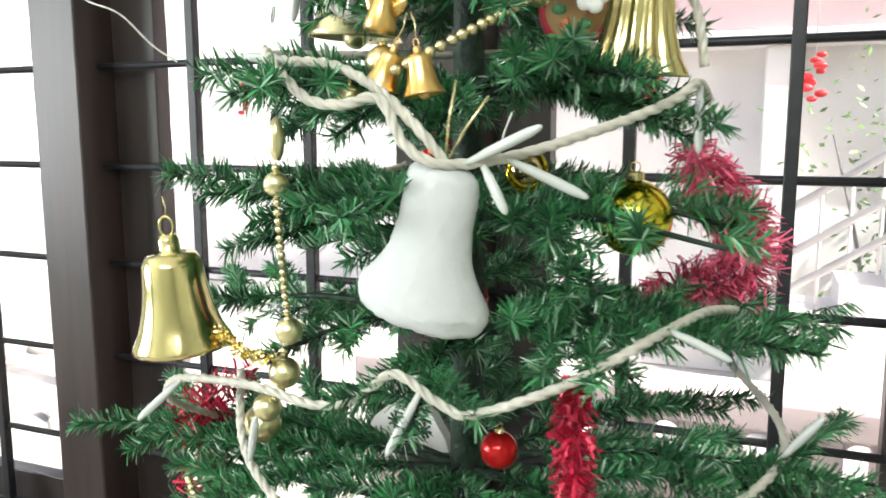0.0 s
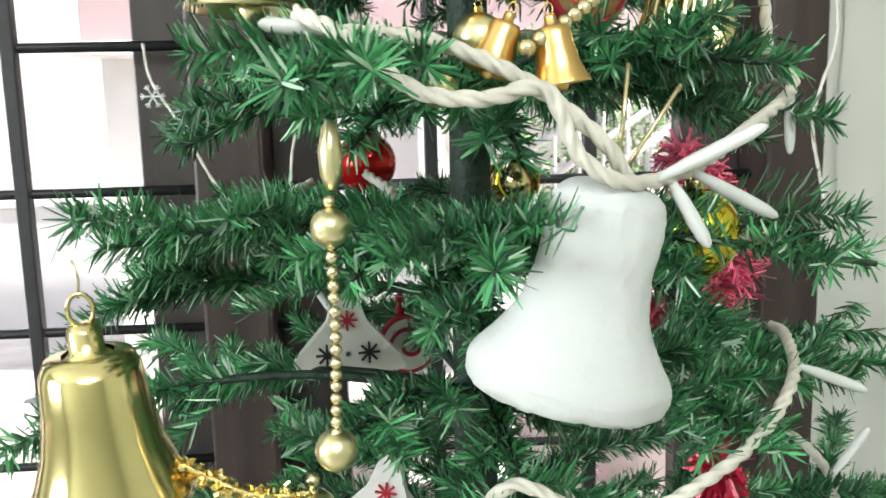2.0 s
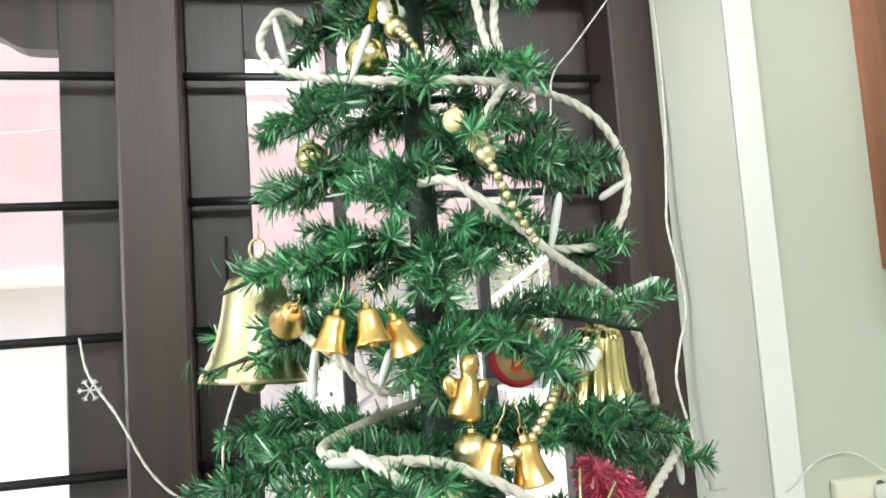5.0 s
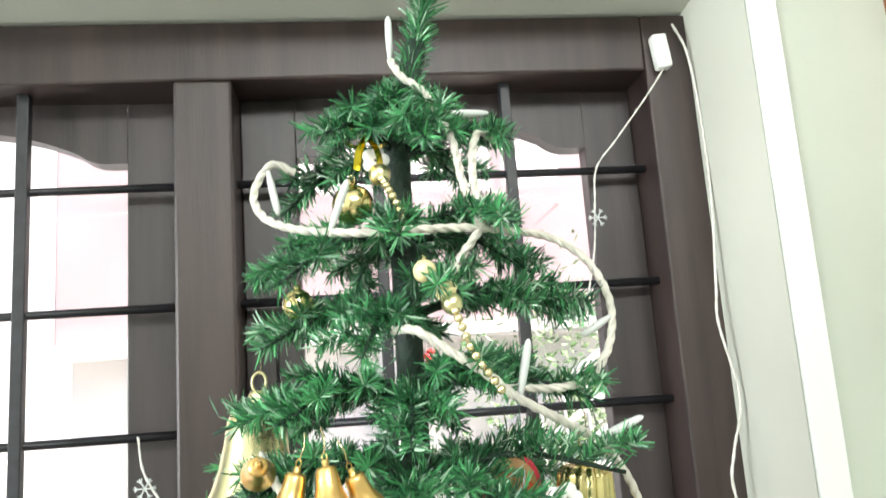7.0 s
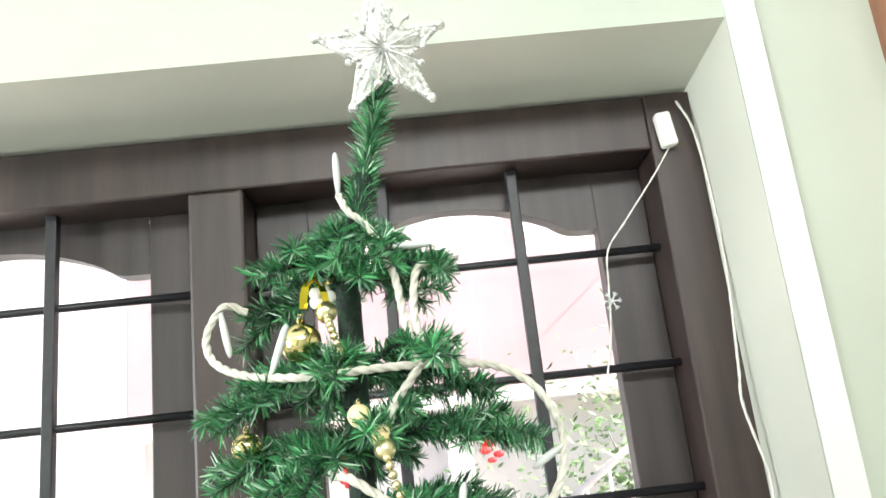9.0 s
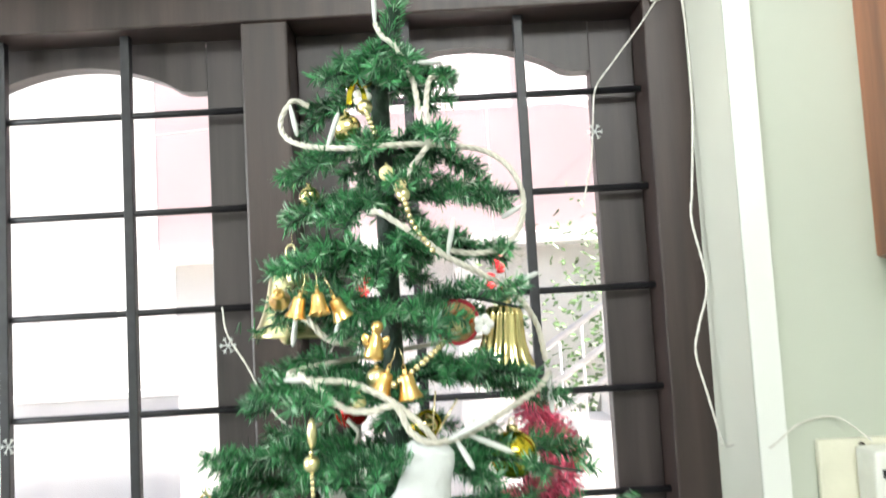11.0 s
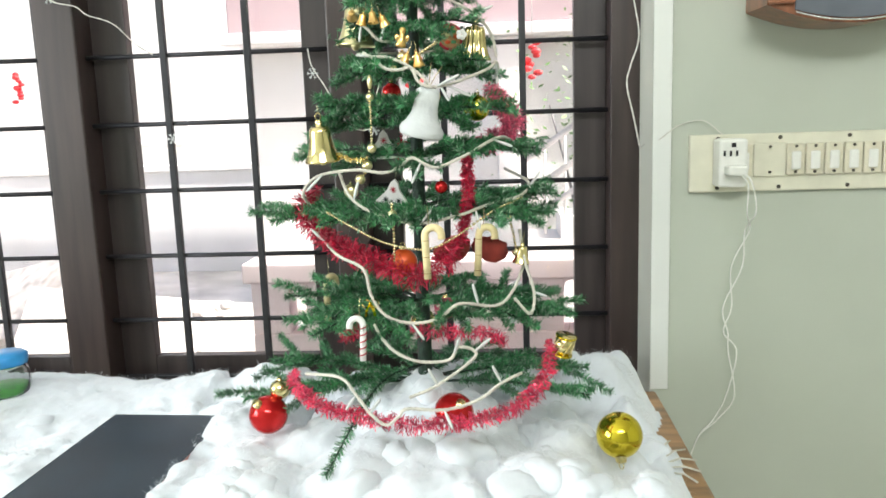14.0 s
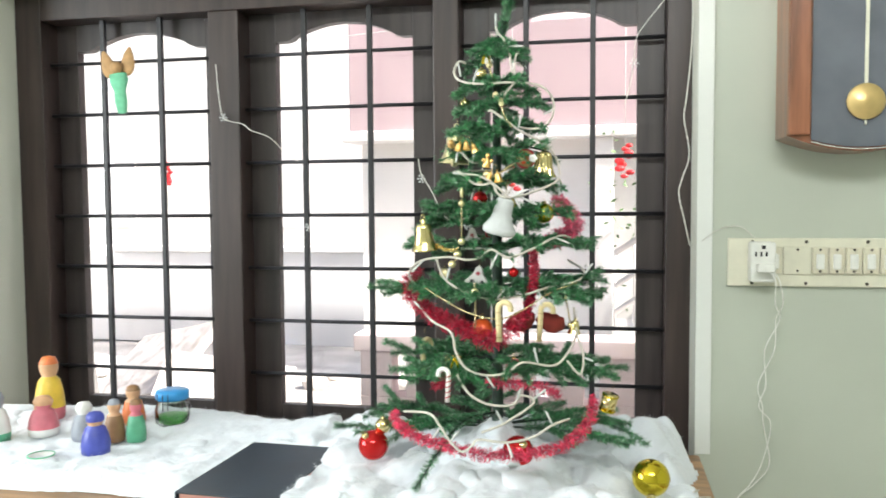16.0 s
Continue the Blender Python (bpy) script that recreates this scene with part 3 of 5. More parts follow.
for z, n, off, long in TIERS:
    front = 0.80 if z < 0.85 else (0.16 if z < 1.0 else 0.34)
    for k in range(n):
        a = radians(off + 360 * k / n + trng.uniform(-12, 12))
        if z < 0.85 and math.sin(a) < -0.45:
            continue
        r = long * trng.uniform(0.84, 1.08) * (1 - front * max(0.0, -math.sin(a)))
        tip = axis(z) + Vector((r * math.cos(a), r * math.sin(a), trng.uniform(-0.02, 0.014) - 0.006))
        branch(tree, axis(z + 0.004), tip, trng, twigs=6 if r > 0.12 else 4, lift=0.012)
# single branches that stand out in front
for root, tip in ((1.228, (-0.076, 0.298, 1.240)), (1.288, (-0.130, 0.300, 1.291)), (1.226, (-0.206, 0.375, 1.240)), (1.205, (-0.236, 0.460, 1.202)), (1.290, (0.040, 0.368, 1.298)), (1.222, (0.072, 0.365, 1.226)), (1.16, (0.115, 0.42, 1.170)), (1.08, (-0.305, 0.428, 1.066)), (1.085, (0.146, 0.449, 1.097)), (0.935, (-0.286, 0.417, 0.946)), (0.93, (0.166, 0.417, 0.915)), (0.80, (-0.37, 0.43, 0.772)), (0.80, (0.19, 0.40, 0.785))):
    branch(tree, axis(root), Vector(tip), trng, twigs=5)
# the drooping front sprig and the leader
branch(tree, axis(0.83), Vector((-0.191, 0.218, 0.738)), trng, twigs=0, lift=0.045)
branch(tree, axis(1.55), axis(1.682), trng, twigs=0, density=9000, size=0.0150, lift=0.0)

# ---- garlands of white cord with light tips ----


def cord(pts, label, tips=(), r=0.0021, n_per=30, group="cord garlands on the tree"):
    c = Vector(pts[0])
    e = thing("light_cord", c, label, "garland", group)
    bm = bmesh.new()
    line = [p - c for p in glide(pts, (len(pts) - 1) * n_per)]
    twisted(bm, line, r, 0.023)
    part("cord", bm, "rope", e)
    for s, d, ln in tips:
        p = line[min(len(line) - 1, int(s * (len(line) - 1)))]
        d = Vector(d).normalized()
        t = bmesh.new()
        spindle(t, p, d, [(0, 0.0014), (ln * 0.15, 0.0016), (ln * 0.3, 0.0021), (ln * 0.6, 0.0023), (ln * 0.85, 0.0021), (ln * 0.96, 0.0014), (ln, 0.0005)])
        part("light_tip", t, "led", e, "milky plastic light tip", True)
    return e


CORD = "off-white twisted cord garland with milky light tips on the tree"
G1 = [(0.010, 0.494, 1.325), (-0.075, 0.443, 1.318), (-0.136, 0.350, 1.312), (-0.120, 0.328, 1.307), (-0.093, 0.324, 1.304), (-0.066, 0.316, 1.292), (-0.045, 0.311, 1.275), (-0.036, 0.314, 1.263)]
cord(G1, CORD, [(0.45, (-1, -0.2, 0.1), 0.022)])
cord([(-0.128, 0.325, 1.312), (-0.115, 0.312, 1.304), (-0.096, 0.307, 1.289), (-0.078, 0.305, 1.286), (-0.061, 0.306, 1.288), (-0.051, 0.308, 1.270), (-0.036, 0.312, 1.262), (-0.011, 0.328, 1.265), (0.019, 0.358, 1.276), (0.045, 0.382, 1.288), (0.055, 0.40, 1.297), (0.058, 0.43, 1.290)],
     CORD, [(0.58, (0.9, -0.05, 0.42), 0.036), (0.60, (0.45, -0.1, -0.8), 0.024), (0.63, (0.85, 0.25, -0.42), 0.038), (0.92, (0.02, -0.05, -1), 0.032)])
cord([(-0.240, 0.42, 1.090), (-0.237, 0.375, 1.116), (-0.205, 0.345, 1.142), (-0.148, 0.330, 1.150), (-0.109, 0.329, 1.145), (-0.085, 0.329, 1.152), (-0.067, 0.330, 1.165), (-0.045, 0.330, 1.154), (-0.028, 0.330, 1.151), (0.012, 0.340, 1.167), (0.042, 0.365, 1.183), (0.062, 0.41, 1.188), (0.075, 0.45, 1.182)],
     CORD, [(0.18, (-0.7, -0.3, -0.7), 0.035), (0.55, (-0.4, -0.3, -0.9), 0.034), (0.86, (0.9, -0.1, -0.35), 0.03)])
cord([(-0.179, 0.366, 1.144), (-0.162, 0.343, 1.113), (-0.136, 0.331, 1.093), (-0.096, 0.323, 1.079), (-0.058, 0.322, 1.072), (-0.001, 0.335, 1.081), (0.038, 0.357, 1.092), (0.087, 0.409, 1.099), (0.102, 0.460, 1.115), (0.066, 0.549, 1.131)],
     CORD, [(0.15, (0.3, -0.2, 0.9), 0.03), (0.45, (0.6, -0.2, 0.7), 0.028), (0.62, (0.2, -0.3, -0.9), 0.03), (0.85, (0.6, 0, 0.8), 0.03)])
cord([(-0.225, 0.400, 1.052), (-0.182, 0.331, 1.028), (-0.140, 0.306, 1.010), (-0.128, 0.294, 0.974), (-0.106, 0.283, 0.947), (-0.070, 0.279, 0.937), (-0.032, 0.283, 0.942), (-0.003, 0.294, 0.960), (0.049, 0.318, 0.951), (0.074, 0.344, 0.968), (0.091, 0.375, 1.000)],
     CORD, [(0.05, (-0.6, 0, 0.6), 0.03), (0.5, (0.5, -0.3, -0.6), 0.03), (0.75, (-0.2, -0.2, 0.9), 0.034)])
cord([(0.085, 0.378, 1.052), (0.091, 0.354, 1.010), (0.104, 0.348, 0.963), (0.098, 0.342, 0.932), (0.075, 0.331, 0.958)], CORD, [(0.5, (0.8, 0, -0.3), 0.02)])
cord([(-0.121, 0.264, 0.940), (-0.109, 0.256, 0.922), (-0.091, 0.251, 0.904), (-0.059, 0.248, 0.891), (-0.018, 0.252, 0.891), (-0.004, 0.261, 0.907), (0.019, 0.263, 0.894), (-0.032, 0.245, 0.859), (-0.073, 0.242, 0.841)],
     CORD, [(0.55, (0.3, -0.2, 0.9), 0.025), (0.72, (0.7, -0.1, 0.6), 0.03), (0.88, (-0.4, -0.3, 0.9), 0.03)])
cord([(-0.231, 0.301, 0.857), (-0.168, 0.239, 0.872), (-0.144, 0.225, 0.852), (-0.125, 0.218, 0.829), (-0.103, 0.214, 0.813), (-0.085, 0.211, 0.826), (-0.072, 0.208, 0.838), (-0.023, 0.211, 0.835), (0.021, 0.225, 0.843), (0.054, 0.242, 0.861), (0.082, 0.269, 0.866)],
     CORD, [(0.2, (-0.5, -0.2, -0.7), 0.025), (0.3, (0.6, -0.2, 0.8), 0.028), (0.7, (0.4, -0.4, -0.8), 0.028), (0.9, (-0.4, -0.2, 0.9), 0.03)])
cord([(-0.130, 0.432, 1.530), (-0.143, 0.428, 1.534), (-0.153, 0.425, 1.517), (-0.147, 0.415, 1.500), (-0.126, 0.398, 1.488), (-0.094, 0.384, 1.482), (-0.067, 0.382, 1.482), (-0.032, 0.390, 1.483), (0.003, 0.408, 1.482), (0.022, 0.412, 1.476), (0.037, 0.412, 1.462), (0.045, 0.410, 1.439), (0.040, 0.408, 1.414), (0.024, 0.405, 1.398), (0.001, 0.402, 1.395), (-0.020, 0.405, 1.399)],
     CORD, [(0.08, (0.2, -0.1, -1), 0.03), (0.3, (0.35, -0.1, 0.9), 0.03), (0.75, (-0.8, -0.1, -0.45), 0.022)])
cord([(-0.080, 0.385, 1.430), (-0.070, 0.368, 1.428), (-0.053, 0.365, 1.416), (-0.036, 0.366, 1.404), (-0.020, 0.370, 1.391), (0.008, 0.385, 1.376), (0.032, 0.405, 1.362), (0.050, 0.418, 1.336), (0.056, 0.422, 1.306)],
     CORD, [(0.5, (0.2, -0.1, 0.9), 0.03), (0.72, (0.9, -0.1, 0.35), 0.028)])
cord([(-0.070, 0.430, 1.598), (-0.064, 0.422, 1.584), (-0.052, 0.414, 1.570), (-0.040, 0.404, 1.540), (-0.036, 0.400, 1.513), (-0.030, 0.394, 1.486)], CORD,
     [(0.0, (0.0, -0.1, 1), 0.028), (0.5, (1, 0.1, 0), 0.03)])
cord([(-0.010, 0.412, 1.537), (-0.025, 0.402, 1.540), (-0.030, 0.399, 1.515), (-0.028, 0.392, 1.487), (-0.045, 0.383, 1.462), (-0.052, 0.374, 1.440)], CORD)
cord([(-0.150, 0.40, 1.372), (-0.139, 0.372, 1.357), (-0.127, 0.368, 1.348), (-0.115, 0.368, 1.335), (-0.103, 0.372, 1.330), (-0.090, 0.39, 1.333)], CORD, [(0.25, (-0.12, -0.1, -0.9), 0.025), (0.7, (0.3, -0.1, 0.8), 0.02)])
cord([(-0.144, 0.514, 1.253), (-0.168, 0.494, 1.241), (-0.158, 0.464, 1.218), (-0.129, 0.442, 1.225), (-0.103, 0.452, 1.247), (-0.115, 0.484, 1.258)], CORD, [(0.5, (0.5, -0.2, -0.8), 0.025), (0.3, (-0.8, -0.1, 0.5), 0.02)])

# ---- tinsel ----


def tinsel(pts, radius, material, label, seed, density=2600):
    rng = random.Random(seed)
    line = glide(pts, (len(pts) - 1) * 8)
    verts, faces = [], []
    for i, (a, b) in enumerate(zip(line, line[1:])):
        seg = (b - a).length
        t = (b - a).normalized()
        wide = 0.45 + 0.55 * min(1.0, 6 * min(i + 1, len(line) - i) / len(line))
        for _ in range(max(1, int(seg * density * wide))):
            p = a.lerp(b, rng.random())
            d = Vector((rng.gauss(0, 1), rng.gauss(0, 1), rng.gauss(0, 1)))
            d = (d - t * d.dot(t) * 0.75).normalized()
            w = d.cross(Vector((rng.gauss(0, 1), rng.gauss(0, 1), rng.gauss(0, 1)))).normalized() * rng.uniform(0.0004, 0.0009)
            p = p + d * radius * rng.uniform(0.0, 0.25)
            m = p + d * radius * wide * 0.5
            q = p + (d + t * rng.uniform(-0.5, 0.5) - UP * 0.15) * radius * wide * rng.uniform(0.55, 0.95)
            k = len(verts)
            verts += [p - w, p + w, m + w, m - w, q + w, q - w]
            faces += [(k, k + 1, k + 2, k + 3), (k + 3, k + 2, k + 4, k + 5)]
    me = bpy.data.meshes.new("tinsel_garland")
    me.from_pydata([tuple(v) for v in verts], [], faces)
    me.materials.append(M[material])
    ob = new("tinsel_garland", me)
    core = bmesh.new()
    tube(core, line, 0.0012, 5)
    part("core_wire", core, material, ob)
    return tagged(ob, label, "tinsel", "tinsel garlands on the tree")


PINK, RED = "shiny pink tinsel bunched on a branch end", "shiny red tinsel draped round the tree"
tinsel([(0.046, 0.490, 1.268), (0.051, 0.498, 1.253), (0.066, 0.505, 1.235), (0.079, 0.510, 1.215), (0.080, 0.510, 1.197), (0.062, 0.508, 1.184), (0.040, 0.503, 1.181), (0.024, 0.494, 1.168)], 0.022, "tinsel_pink", PINK, 1, 11000)
tinsel([(0.012, 0.352, 1.166), (0.011, 0.356, 1.155), (0.011, 0.358, 1.138), (0.012, 0.358, 1.114), (0.006, 0.356, 1.080), (0.002, 0.340, 1.050)], 0.0115, "tinsel", RED, 2, 9000)
tinsel([(-0.227, 0.447, 1.116), (-0.248, 0.420, 1.099), (-0.248, 0.417, 1.077), (-0.197, 0.365, 1.042), (-0.121, 0.325, 1.018), (-0.060, 0.318, 0.997), (-0.016, 0.330, 1.028), (0.004, 0.353, 1.060)], 0.022, "tinsel", RED, 3, 4800)
tinsel([(-0.076, 0.307, 0.918), (-0.036, 0.289, 0.923), (0.005, 0.297, 0.919), (0.044, 0.318, 0.908), (0.059, 0.338, 0.887)], 0.014, "tinsel_rose", RED, 4, 3200)
tinsel([(-0.262, 0.36, 0.842), (-0.246, 0.290, 0.846), (-0.205, 0.262, 0.826), (-0.149, 0.240, 0.818), (-0.100, 0.236, 0.810), (-0.060, 0.236, 0.804), (0.030, 0.240, 0.812), (0.078, 0.250, 0.828), (0.108, 0.265, 0.850), (0.124, 0.285, 0.888), (0.120, 0.31, 0.902)], 0.0145, "tinsel_rose", "shiny red tinsel round the foot of the tree", 5, 4600)
tinsel([(-0.186, 0.345, 1.176), (-0.168, 0.340, 1.170), (-0.150, 0.335, 1.164), (-0.132, 0.330, 1.166)], 0.0048, "gold", "thin gold tinsel strand beside the bead chain", 7, 5000)
tinsel([(-0.191, 0.388, 0.887), (-0.166, 0.348, 0.908), (-0.151, 0.327, 0.933)], 0.014, "tinsel", RED, 6, 3200)

# ---- ornaments ----


def string_to(e, top, length, material="bead"):
    s = bmesh.new()
    tube(s, [Vector(top), Vector(top) + Vector((0.001, 0, length * 0.5)), Vector(top) + Vector((0, 0, length))], 0.0004, 5)
    part("string", s, material, e)


def gold_bell(at, h, r, material, label, turn=(0, 0, 0), flute=0, group="gold bells on the tree"):
    """A bell hung by its crown; at is the top of the crown."""
    e = thing("bell_ornament", at, label, "ornament", group, turn=turn)
    prof = [(r * 0.30, -h * 0.16), (r * 0.50, -h * 0.18), (r * 0.58, -h * 0.26), (r * 0.62, -h * 0.45), (r * 0.70, -h * 0.66),
            (r * 0.83, -h * 0.84), (r * 0.97, -h * 0.955), (r, -h), (r * 0.95, -h), (r * 0.78, -h * 0.83), (r * 0.6, -h * 0.5), (r * 0.5, -h * 0.22), (1e-4, -h * 0.2)]
    part("body", lathe(prof, 36 if not flute else 72, flute, 0.16 if flute else 0), material, e)
    part("crown", lathe([(1e-4, 0), (r * 0.16, -h * 0.005), (r * 0.2, -h * 0.05), (r * 0.2, -h * 0.15), (r * 0.33, -h * 0.18)], 16), material, e)
    ring = bmesh.new()
    tube(ring, [Vector((r * 0.14 * math.cos(a), 0, r * 0.16 + r * 0.2 * math.sin(a))) for a in np.linspace(-1.5, 4.7, 16)], r * 0.03, 5)
    part("ring", ring, material, e)
    cl = sphere(r * 0.26, 14, 8)
    cl.transform(Matrix.Translation((0, 0, -h * 0.98)))
    part("clapper", cl, material, e)
    string_to(e, (0, 0, r * 0.3), 0.012)
    return e


gold_bell((-0.199, 0.336, 1.2225), 0.060, 0.0262, "gold", "shiny gold plastic bell hanging from a branch tip", (4, -4, 20))
gold_bell((0.026, 0.425, 1.361), 0.058, 0.0270, "gold", "pleated gold bell with a gathered top", (3, 4, 0), 14)
gold_bell((-0.160, 0.480, 1.406), 0.072, 0.031, "gold_pale", "large pale gold bell deep in the tree", (0, 4, 0))
SMALL = "small copper-gold bell in a cluster"
for x, y, z, a, b in ((-0.146, 0.350, 1.371, 70, 20), (-0.128, 0.345, 1.369, 0, 14), (-0.116, 0.343, 1.371, -10, -6), (-0.105, 0.345, 1.366, 12, -22)):
    gold_bell((x, y, z), 0.0185, 0.0082, "gold_orange", SMALL, (a, b, 0), group="cluster of small bells")
gold_bell((-0.066, 0.332, 1.312), 0.019, 0.0085, "gold_orange", SMALL, (0, 22, 0), group="cluster of small bells")
gold_bell((-0.055, 0.330, 1.311), 0.021, 0.0092, "gold_orange", SMALL, (0, -10, 0), group="cluster of small bells")
gold_bell((0.089, 0.363, 1.034), 0.03, 0.013, "gold", "small gold bell on a lower branch", (0, 6, 0), group="cluster of small bells")

# white foam bell, slightly flattened and hung askew
fb = thing("foam_bell", (-0.0375, 0.320, 1.2625), "rough white foam bell tied to a branch with cord", "ornament", turn=(3, 13, -8))
outline = [(1e-4, 0.0), (0.010, -0.0012), (0.0148, -0.005), (0.0162, -0.012), (0.0168, -0.026), (0.0190, -0.038), (0.0245, -0.048), (0.0292, -0.0545), (0.0300, -0.060), (0.0270, -0.0655), (0.018, -0.0675), (1e-4, -0.068)]
dense = glide([(r * 1.06, 0, z * 1.06) for r, z in outline], 66)
fbm = lathe([(max(1e-4, p.x), p.z) for p in dense], 56)
for v in fbm.verts:
    v.co.y *= 0.60
    q = v.co * 160
    pit = max(0.0, noise.noise(v.co * 95 + Vector((3, 1, 7))) - 0.35)
    v.co += v.co.normalized() * (0.0008 * noise.noise(q) + 0.0007 * noise.noise(v.co * 420) - 0.004 * pit)
part("body", fbm, "foam", fb)
fs = bmesh.new()
for dx, ln in ((-0.004, 0.033), (0.012, 0.030)):
    tube(fs, [Vector((0, 0, -0.002)), Vector((dx * 0.5, 0, ln * 0.5)), Vector((dx, 0.004, ln))], 0.0007, 5)
part("string", fs, "bead", fb)


def ball(at, r, material, label, group="", cap="gold"):
    e = thing("ball_ornament", at, label, "ornament", group)
    part("sphere", sphere(r, 32, 20), material, e)
    part("cap", lathe([(1e-4, r * 1.2), (r * 0.2, r * 1.19), (r * 0.24, r * 1.15), (r * 0.24, r * 0.95), (r * 0.28, r * 0.93)], 18, 9, 0.06), cap, e, "ribbed metal cap")
    ring = bmesh.new()
    tube(ring, [Vector((r * 0.13 * math.cos(a), 0, r * 1.3 + r * 0.14 * math.sin(a))) for a in np.linspace(-1.5, 4.7, 14)], r * 0.02, 5)
    part("ring", ring, cap, e)
    return e


ball((0.025, 0.420, 1.232), 0.0195, "gold_yellow", "glossy gold ball hanging among the needles")
ball((-0.029, 0.370, 1.119), 0.0095, "red_ball", "small red ball with a gold cap on the tree")
ball((-0.116, 0.515, 1.262), 0.016, "red_ball", "glossy red bauble deep in the branches")
ball((-0.086, 0.340, 1.012), 0.021, "orange_ball", "orange ball behind red tinsel")
ball((-0.130, 0.415, 1.450), 0.0085, "gold", "small gold ball near the top of the tree")
ball((-0.097, 0.420, 1.506), 0.0120, "gold", "gold ball behind the white cord near the top")
ball((-0.063, 0.372, 1.458), 0.0060, "cane", "small tan ball hanging near the top of the tree")
ball((-0.053, 0.370, 1.447), 0.0058, "cane", "small tan ball hanging near the top of the tree")
ball((-0.029, 0.372, 0.935), 0.017, "tinsel_pink", "pink foil ball inside the lower branches")
ball((-0.162, 0.361, 1.117), 0.0105, "gold_pale", "pale gold ball beside the bead chain")
ball((-0.075, 0.338, 1.305), 0.0080, "gold_pale", "pale gold ball beside the copper-gold bells")
ball((-0.088, 0.330, 1.290), 0.0055, "gold_pale", "small pale gold ball under the white cord")
ball((-0.071, 0.444, 0.897), 0.02, "gold", "gold ball inside the lower branches")
ob = ball((0.215, 0.353, 0.743), 0.0345, "gold_yellow", "large glossy yellow-gold ball lying on the cotton")
ob.matrix_world = pose(0.228, 0.345, 0.742, 150, 20, 30)
ob = ball((-0.279, 0.332, 0.792), 0.031, "red_ball", "glossy red ball lying on the cotton by the tree")
ob.matrix_world = pose(-0.318, 0.385, 0.762, 35, -25, 0)
ob = ball((-0.021, 0.359, 0.784), 0.031, "red_ball", "dark red ball half sunk in the cotton under the tree")
ob.matrix_world = pose(-0.021, 0.368, 0.770, 40, 30, 0)
ob = ball((-0.300, 0.395, 0.800), 0.016, "gold", "small gold ball on the cotton by the tree")


def bead_chain(pts, r, label, big=(), n=40):
    e = thing("bead_chain", pts[0], label, "garland", "bead chains on the tree")
    c = Vector(pts[0])
    line = glide(pts, n * 4)
    run, nxt, k = 0.0, 0.0, 0
    me = None
    for a, b in zip(line, line[1:]):
        run += (b - a).length
        if run >= nxt:
            if me is None:
                first = part("bead", sphere(r, 10, 7), "bead", e)
                me = first.data
                first.location = b - c
            else:
                o = new("bead", me)
                o.parent, o.location = e, b - c
            nxt += r * 2.15
            k += 1
    for s, rr in big:
        p = line[int(s * (len(line) - 1))] - c
        g = sphere(rr, 16, 10)
        g.transform(Matrix.Translation(p))
        part("large_bead", g, "gold_pale", e, "large pale gold bead")
    return e


CHAIN = "pale gold bead chain hanging on the tree"
bead_chain([(-0.121, 0.320, 1.259), (-0.121, 0.320, 1.245), (-0.121, 0.322, 1.222), (-0.122, 0.326, 1.200), (-0.123, 0.330, 1.180)], 0.0019, CHAIN, [(0.15, 0.0058), (1.0, 0.0068)])
lb = lathe([(1e-4, 0.016), (0.0022, 0.014), (0.0036, 0.007), (0.0032, 0.0), (0.0015, -0.004), (1e-4, -0.004)], 16)
lo = tagged(part("drop_bead", lb, "gold_pale"), "long pale gold bead above the bead chain", "bead")
lo.location = (-0.120, 0.320, 1.266)
bead_chain([(-0.016, 0.382, 1.338), (-0.031, 0.353, 1.323), (-0.048, 0.334, 1.310), (-0.064, 0.324, 1.300)], 0.0026, CHAIN, [(0.0, 0.006)])
bead_chain([(-0.081, 0.415, 1.522), (-0.077, 0.400, 1.509), (-0.072, 0.393, 1.495), (-0.067, 0.388, 1.481)], 0.0024, CHAIN, [(0.0, 0.0065)])
bead_chain([(-0.051, 0.366, 1.440), (-0.048, 0.358, 1.428), (-0.043, 0.356, 1.414), (-0.030, 0.360, 1.395)], 0.0024, CHAIN, [(0.0, 0.0055)])
bead_chain([(-0.096, 0.314, 1.102), (-0.096, 0.320, 1.075), (-0.096, 0.323, 1.045), (-0.097, 0.324, 1.014)], 0.0022, CHAIN, [(0.2, 0.0068)])
bead_chain([(-0.196, 0.338, 1.090), (-0.151, 0.307, 1.070), (-0.101, 0.285, 1.050), (-0.046, 0.283, 1.041), (-0.006, 0.303, 1.055), (0.044, 0.329, 1.085), (0.089, 0.385, 1.099)], 0.0019, CHAIN)
bead_chain([(0.069, 0.372, 1.075), (0.076, 0.363, 1.045), (0.080, 0.364, 1.014)], 0.0022, CHAIN, [(0.0, 0.006), (0.9, 0.006)])
bead_chain([(-0.132, 0.338, 1.167), (-0.134, 0.340, 1.148), (-0.146, 0.339, 1.133)], 0.0026, CHAIN, [(0.3, 0.008), (0.9, 0.0075)])


